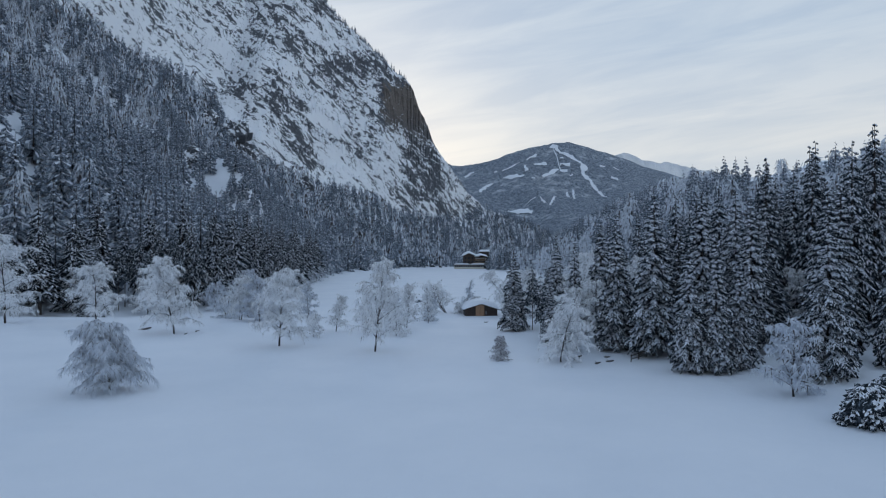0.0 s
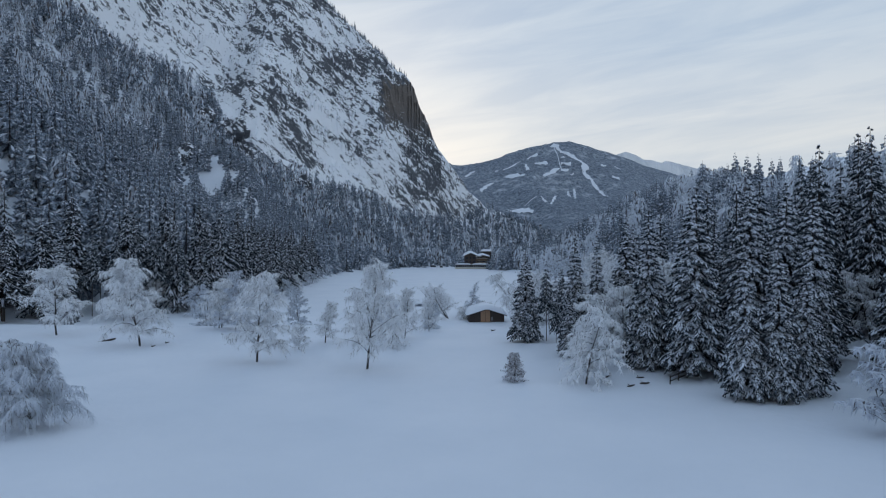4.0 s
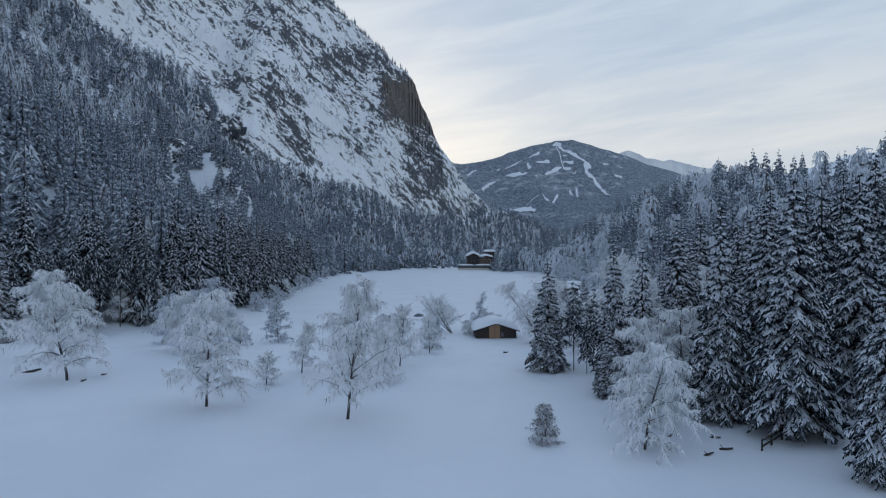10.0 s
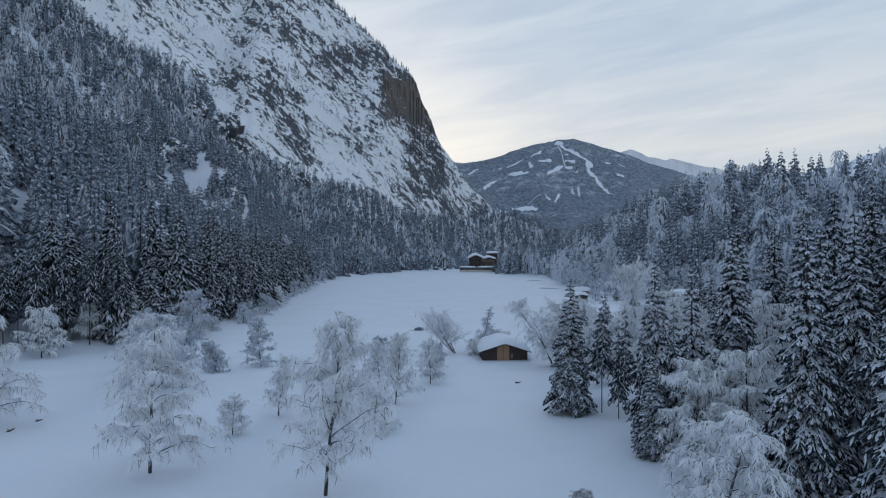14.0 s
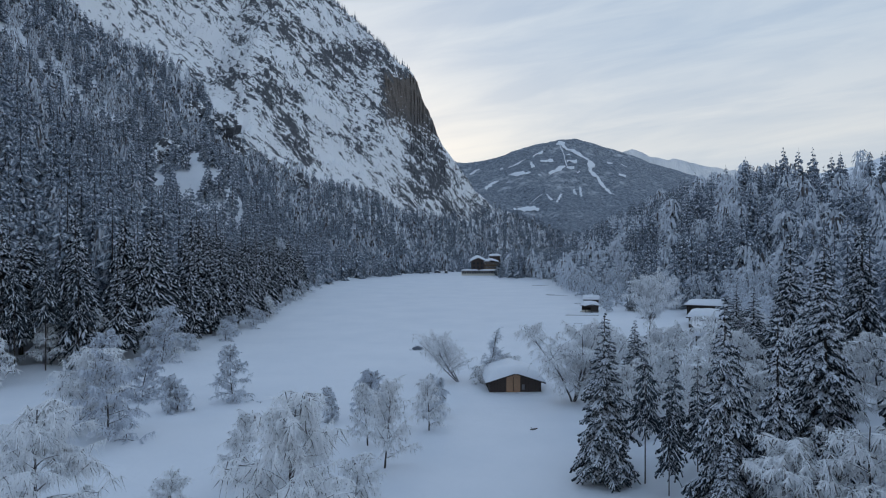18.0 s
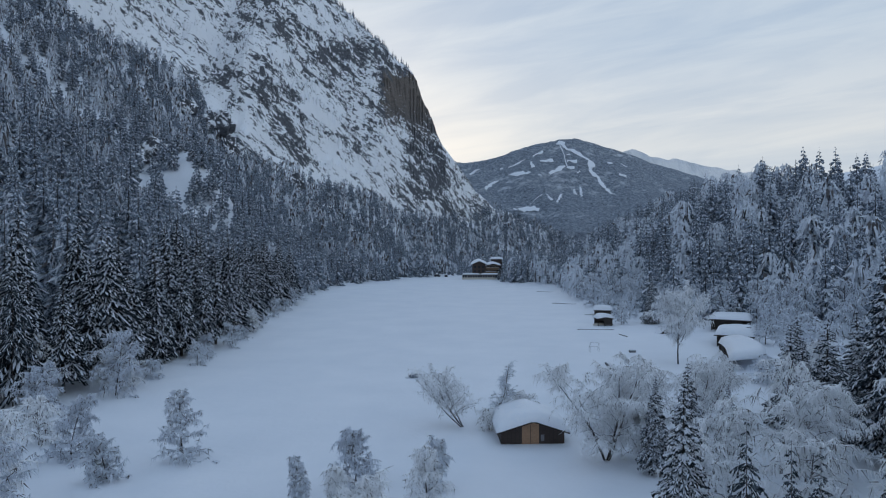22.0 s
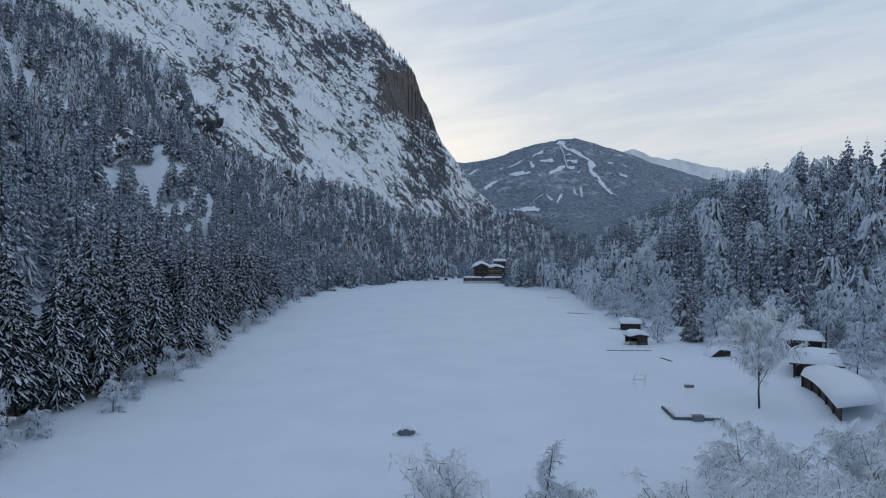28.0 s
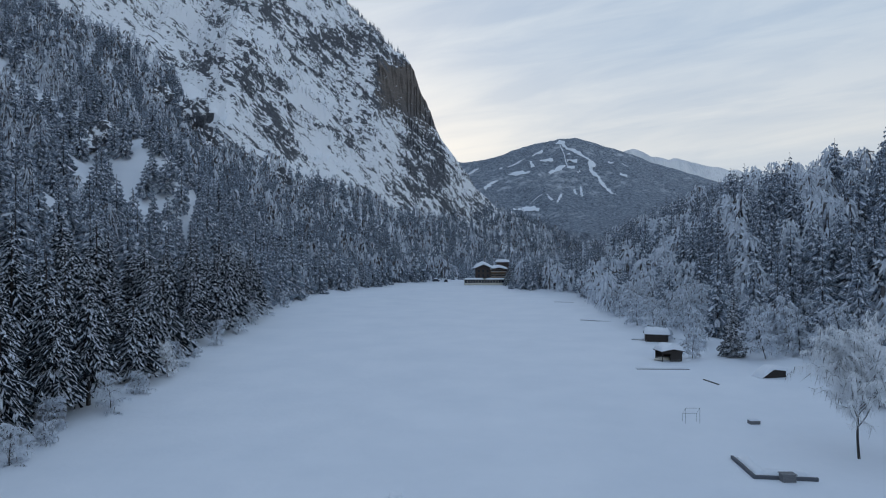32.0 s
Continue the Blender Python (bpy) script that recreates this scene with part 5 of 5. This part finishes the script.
for (fx, fy), (qx, qy), z in zip(front, rear, gz):
    for j in range(ring_n):
        s = j / (ring_n - 1)
        ext = -0.12 + 1.2 * s
        cv.append((fx + (qx - fx) * ext, fy + (qy - fy) * ext, z + 1.75 + 0.35 * s + 0.95 * (1 - abs(2 * s - 1) ** 5) ** 0.45 + 0.12 * float(fbm(np.array([fx / 3]), np.array([s * 3.0]), 5, 2)[0])))
m = len(front)
top = np.array(cv)
low = top.copy()
low[:, 2] = np.repeat(gz, ring_n) + 1.7 + 0.35 * np.tile(np.linspace(0, 1, ring_n), m)
i = np.arange(m * ring_n).reshape(m, ring_n)
q = [np.stack([i[:-1, :-1], i[1:, :-1], i[1:, 1:], i[:-1, 1:]], -1).reshape(-1, 4)]
q.append(q[0][:, ::-1] + m * ring_n)
loop = np.concatenate([i[0, :], i[1:, -1], i[-1, -2::-1], i[-2:0:-1, 0]])
q.append(np.stack([loop, np.roll(loop, -1), np.roll(loop, -1) + m * ring_n, loop + m * ring_n], -1))
child("roof_snow", mesh_data("roof_snow", np.concatenate([top, low]), q, [M_ROOF_SNOW], smooth=True), wing, "deep smooth snow following the curve")

# the hotel at the far end of the lake
hz = land_at(21, 440)
hotel = thing("lakeside_hotel", (21.6, 453, hz), "brown timber chalet hotel with balconies and snowy roofs by the lake", "hotel")
hotel.scale = (0.95, 0.95, 1.1)
part("ground_floor", box(17.0, 10.6, 3.4, (1.5, 1.2, -0.3)), M_WHITE, hotel, "cream plastered ground floor")
part("left_wing", box(8.6, 11.0, 5.4, (-2.9, 1, 3.1)), M_BROWN, hotel, "dark brown timber wing")
part("right_wing", box(8.4, 10.0, 4.6, (5.9, 1.4, 3.1)), M_TIMBER, hotel, "lighter timber wing behind its balconies")
for z in (3.2, 5.6):
    balcony = part("balcony", box(8.8, 1.3, 0.16, (5.9, -4.2, z)), M_DARKWOOD, hotel, "dark balcony floor")
    part("balcony_front", box(8.8, 0.1, 0.85, (5.9, -4.82, z + 0.16)), M_TIMBER, balcony, "honey-coloured board rail")
    part("handrail", box(9.0, 0.2, 0.1, (5.9, -4.82, z + 1.02)), M_ROOF_SNOW, balcony, "line of snow on the rail")
    for k in range(4):
        win = part("window", box(1.25, 0.1, 1.35, (2.9 + k * 2.0, -3.62, z + 0.5)), M_GLASS, hotel)
        part("window_frame", box(1.45, 0.06, 0.12, (2.9 + k * 2.0, -3.66, z + 1.86)), M_WHITE, win)
for x in (1.9, 5.9, 9.9):
    part("balcony_post", box(0.2, 0.2, 5.4, (x, -4.7, 2.9)), M_DARKWOOD, hotel)
for z in (4.0, 6.3):
    for k in range(3):
        part("window", box(1.1, 0.1, 1.15, (-5.6 + k * 2.6, -4.53, z)), M_GLASS, hotel)
left_roof = gable_roof(hotel, 9.6, 12.2, 8.3, 10.1, 1.35, 31, over=0.8)
left_roof.location = (-2.9, 0.7, 0)
part("gable", prism([(-4.3, 8.5), (4.3, 8.5), (0, 10.2)], 0.2), M_BROWN, hotel).matrix_basis = pose(-2.9, -4.5, 0)
right_roof = gable_roof(hotel, 9.0, 11.4, 7.7, 8.6, 1.1, 34, over=0.8)
right_roof.location = (6.2, 1.0, 0)
tower = part("rear_wing", box(7.0, 7.0, 11.4, (9.5, 9.5, -0.3)), M_BROWN, hotel, "taller rear wing")
cap = child("roof_snow", snow_cap(8.6, 8.4, lambda x: 11.2, 1.1, 32), tower)
cap.location = (9.5, 9.5, 0)
veranda = part("veranda", box(24.5, 5.0, 1.5, (-2.0, -8.2, -0.4)), M_WHITE, hotel, "cream veranda base along the lake")
for k in range(15):
    part("veranda_window", box(1.25, 0.1, 1.25, (-13.4 + k * 1.63, -10.68, 1.2)), M_GLASS, veranda, "veranda window pane")
    part("veranda_post", box(0.22, 0.2, 1.5, (-14.2 + k * 1.63, -10.62, 1.1)), M_WHITE, veranda)
part("veranda_back", box(24.2, 4.6, 1.4, (-2.0, -8.1, 1.1)), M_DARKWOOD, veranda)
vr = part("veranda_roof", box(25.3, 5.6, 0.25, (-2.0, -8.3, 2.55)), M_DARKWOOD, veranda)
for cxv, wv in ((-8.6, 11.5), (4.2, 12.6)):
    cap = child("roof_snow", snow_cap(wv, 5.8, lambda x: 2.8, 0.6, 33), vr)
    cap.location = (cxv, -8.3, 0)


def parked_car(x, y, turn, label):
    t = thing("parked_car", (x, y, land_at(x, y)), label, "car", "parked cars", turn)
    body = part("body", box(4.2, 1.75, 0.75, (0, 0, 0.3), bevel=0.15), M_CARDARK, t)
    cabin = box(2.3, 1.55, 0.65, (-0.15, 0, 1.0), bevel=0.2)
    part("cabin", cabin, M_GLASS, t, "dark windows")
    for sx in (-1.3, 1.3):
        for sy in (-0.82, 0.82):
            wheel = part("wheel", rod((sx, sy - 0.1, 0.32), (sx, sy + 0.1, 0.32), 0.32, sides=14), M_RUBBER, t)
            part("rim", rod((sx, sy - 0.115, 0.32), (sx, sy + 0.115, 0.32), 0.18, sides=10), M_METAL, wheel)
    cap = child("roof_snow", snow_cap(2.2, 1.6, lambda q: 1.62, 0.45, 41, 8, 8), t, "snow piled on the car roof")
    cap.location = (-0.15, 0, 0)
    cap = child("bonnet_snow", snow_cap(1.2, 1.5, lambda q: 1.02, 0.25, 42, 6, 6), t)
    cap.location = (1.4, 0, 0)


parked_car(-8.0, 472, 10, "dark parked car with snow on its roof")
parked_car(-16.0, 474, -5, "dark parked car with snow on its roof")
parked_car(-2.0, 475, 85, "dark parked car with snow on its roof")


# ---- jetties, goal, ice hole and small things ----
def jetty(points, label, width=1.2, high=0.2, mat=M_GREYWOOD):
    t = thing("jetty", (0, 0, 0), label, "jetty", "snowed-in jetties")
    for (x0, y0), (x1, y1) in zip(points[:-1], points[1:]):
        ln, a = math.hypot(x1 - x0, y1 - y0), math.atan2(y1 - y0, x1 - x0)
        mx, my = (x0 + x1) / 2, (y0 + y1) / 2
        z = land_at(mx, my)
        part("edge_plank", box(ln + high / 2, high * 0.6, high, (mx, my, z - 0.1), a, 0.03), mat, t)
        me = snow_cap(ln, width, lambda q: 0.0, 0.1 + high * 0.8, 3, 8, 5)
        sn = child("snow_cover", me, t, "snow lying on the planks")
        off = width / 2 + 0.14
        sn.matrix_basis = pose(mx - math.sin(a) * off, my + math.cos(a) * off, z + 0.02, 0, 0, math.degrees(a))
    return t


jetty([(25.0, 160.6), (24.6, 155.6), (29.6, 155.0)], "angled bathing jetty edge showing through the snow", 1.2, 0.4, M_JETTY)
bench = thing("jetty_box", (27.1, 155.0, land_at(27.1, 155.0)), "grey wooden box standing on the jetty", "box")
part("box_body", box(1.15, 0.7, 0.62, (0, 0, 0), bevel=0.03), M_GREYWOOD, bench)
part("box_lid", box(1.25, 0.8, 0.06, (0, 0, 0.62)), M_GREYWOOD, bench)
jetty([(29.5, 204.2), (37.9, 204.0)], "low jetty edge in front of the boathouse")
jetty([(35.5, 275.0), (45.0, 269.5)], "long dark jetty half under snow", 1.6)
jetty([(38.5, 335.0), (46.5, 330.5)], "far jetty half under snow", 1.6)
jetty([(38.6, 238.0), (41.0, 236.4)], "dark boathouse landing free of snow", 1.5)

goal = thing("ice_hockey_goal", (26.0, 172.5, land_at(26.0, 172.5)), "thin metal goal frame snowed in on the frozen lake", "goal", turn=0)
for sx in (-0.8, 0.8):
    part("goal_post", rod((sx, 0, -0.2), (sx, 0, 1.75), 0.02), M_METAL, goal)
    part("rear_post", rod((sx, 0.9, -0.2), (sx, 0.9, 0.9), 0.018), M_METAL, goal)
    part("side_bar", rod((sx, 0, 1.75), (sx, 0.9, 0.9), 0.018), M_METAL, goal)
part("crossbar", rod((-0.83, 0, 1.75), (0.83, 0, 1.75), 0.02), M_METAL, goal)
part("rear_bar", rod((-0.83, 0.9, 0.9), (0.83, 0.9, 0.9), 0.018), M_METAL, goal)

crate = thing("half_buried_crate", (32.9, 172.5, land_at(32.9, 172.5)), "grey crate half buried in snow", "crate")
part("crate_body", box(1.15, 0.7, 0.55, (0, 0, -0.15), 0.1, 0.04), M_GREYWOOD, crate)
child("snow_cover", snow_cap(1.2, 0.75, lambda q: 0.40, 0.16, 8, 7, 6), crate)

plank = thing("stray_plank", (37.4, 194.4, land_at(37.4, 194.4)), "dark plank sticking out of the snow", "plank", turn=-78)
part("plank_board", box(3.6, 0.22, 0.14, (0, 0, -0.02)), M_DARKWOOD, plank)

shed = thing("low_shelter", (48.2, 198.4, land_at(48.2, 198.4) - 0.1), "low dark shelter with a snow lean-to roof", "shelter", turn=8)
part("shelter_wall", prism([(-1.9, 0), (2.0, 0), (2.0, 1.25), (0.1, 1.4), (-1.9, 0.15)], 1.8, -0.9), M_DARKWOOD, shed, "dark open front")
cap = child("roof_snow", snow_cap(4.6, 2.6, lambda q: 1.42 - 0.12 * q if q > -0.3 else max(0.1, 1.46 + (q + 0.3) * 0.7), 0.45, 14), shed)

hole = thing("ice_mound", (-5.8, 149.8, land_at(-5.8, 149.8)), "grey slushy mound around an ice hole in the lake snow", "ice hole")
bm = bmesh.new()
bmesh.ops.create_icosphere(bm, subdivisions=3, radius=1.0, matrix=Matrix.Diagonal((0.95, 0.75, 0.62, 1)))
for v in bm.verts:
    v.co += v.co.normalized() * 0.22 * noise.fractal(v.co * 2.3, 1.0, 2.0, 4)
part("slush", bm, M_ICE, hole, "dark wet slush", smooth=True)
child("snow_cover", snow_cap(1.2, 0.9, lambda q: 0.45, 0.4, 15, 8, 7), hole).location = (0.05, 0.1, 0)
bm = bmesh.new()
bmesh.ops.create_icosphere(bm, subdivisions=3, radius=1.0, matrix=Matrix.Diagonal((1.5, 1.1, 0.06, 1)))
for v in bm.verts:
    v.co *= 1 + 0.35 * noise.fractal(v.co * 1.4, 1.0, 2.0, 4)
part("slush_rim", bm, M_GREY_SNOW, hole, "trodden grey snow around the hole", smooth=True)


def post_fence(points, label):
    t = thing("rail_fence", (0, 0, 0), label, "fence")
    tops = []
    for x, y in points:
        z = land_at(x, y)
        part("post", rod((x, y, z - 0.3), (x + 0.03, y, z + 0.75), 0.06, 0.05), M_DARKWOOD, t)
        tops.append((x, y, z + 0.62))
    for a, b in zip(tops[:-1], tops[1:]):
        part("rail", rod(a, b, 0.05), M_DARKWOOD, t)
        part("rail", rod((a[0], a[1], a[2] - 0.35), (b[0], b[1], b[2] - 0.35), 0.045), M_DARKWOOD, t)


post_fence([(18.6, 61.5), (19.6, 62.3), (20.6, 63.0)], "short dark rail fence sticking out of the snow")
post_fence([(56.2, 226.7), (57.2, 222.5), (58.0, 217.6)], "dark fence line above the lake shore")


def stump(x, y, s, label, name="snowy_log", turn=0.0):
    t = thing(name, (x, y, land_at(x, y)), label, "log", turn=turn)
    bm = bmesh.new()
    bmesh.ops.create_cone(bm, cap_ends=True, segments=9, radius1=0.16 * s, radius2=0.09 * s, depth=1.3 * s, matrix=Matrix.Translation((0, 0, 0.08)) @ Matrix.Rotation(radians(76), 4, "Y"))
    for v in bm.verts:
        v.co += Vector((0, 0.05, 0.05)) * noise.noise(v.co * 3)
    part("wood", bm, M_DARKWOOD, t)
    part("twig", rod((-0.3 * s, 0, 0.1), (-0.55 * s, 0.2 * s, 0.5 * s), 0.035, 0.01, 5), M_DARKWOOD, t)


for x, y, s, a in [(15.2, 61.0, 0.5, 20), (16.6, 61.8, 0.6, -15), (14.2, 64.5, 0.5, 40), (-39.8, 83.0, 1.2, 20), (-33.0, 79.8, 0.45, 70), (-32.6, 82.4, 0.4, 10), (13.8, 80.6, 0.6, 60), (7.0, 100.6, 0.5, 5), (16.9, 64.0, 0.5, -30)]:
    stump(x, y, s, "dark broken branch poking out of the snow", "fallen_branch", a)
# low snowed-in evergreen hedge by the meadow's edge
for k, (x, y, h, r) in enumerate([(26.6, 38.6, 3.2, 2.0), (28.6, 36.2, 3.4, 2.2), (29.8, 40.6, 3.0, 2.1), (30.5, 34.0, 3.0, 2.0)]):
    b = thing("evergreen_shrub", (x, y, land_at(x, y) - 0.3), "broad dark evergreen shrub loaded with pillows of snow", "shrub", "snowy shrubs", 70 * k)
    g = np.random.default_rng(800 + k)
    n = 800
    th, ph = g.uniform(0, 6.283, n), np.arccos(g.uniform(-0.1, 1, n))
    p0 = np.stack([np.sin(ph) * np.cos(th) * r * 0.75 * g.uniform(0.75, 1.1, n), np.sin(ph) * np.sin(th) * r * 0.75 * g.uniform(0.75, 1.1, n), np.cos(ph) * h * 0.75 * g.uniform(0.8, 1.1, n) + 0.3], -1)
    tw_ = th + g.uniform(-1.4, 1.4, n)
    way = np.stack([np.cos(tw_), np.sin(tw_), 0 * th], -1)
    one = np.ones(n)
    nv, nf, sv, sf = boughs(p0, way, g.uniform(0.3, 0.7, n), g.uniform(0.05, 0.4, n), g.uniform(0.08, 0.16, n), one * 0.22, one * 0.09, g)
    child("foliage", mesh_data("foliage", nv, nf, [M_NEEDLE]), b, "dark evergreen sprays", "stuff")
    child("snow_cover", mesh_data("snow_cover", sv, sf, [M_ROOF_SNOW]), b, "pillows of snow", "stuff")
    core = bmesh.new()
    bmesh.ops.create_icosphere(core, subdivisions=3, radius=1.0, matrix=Matrix.Translation((0, 0, h * 0.35)) @ Matrix.Diagonal((r * 0.72, r * 0.72, h * 0.5, 1)))
    for v in core.verts:
        v.co *= 1 + 0.15 * noise.noise(v.co * 1.7)
    part("inner_foliage", core, M_NEEDLE, b)
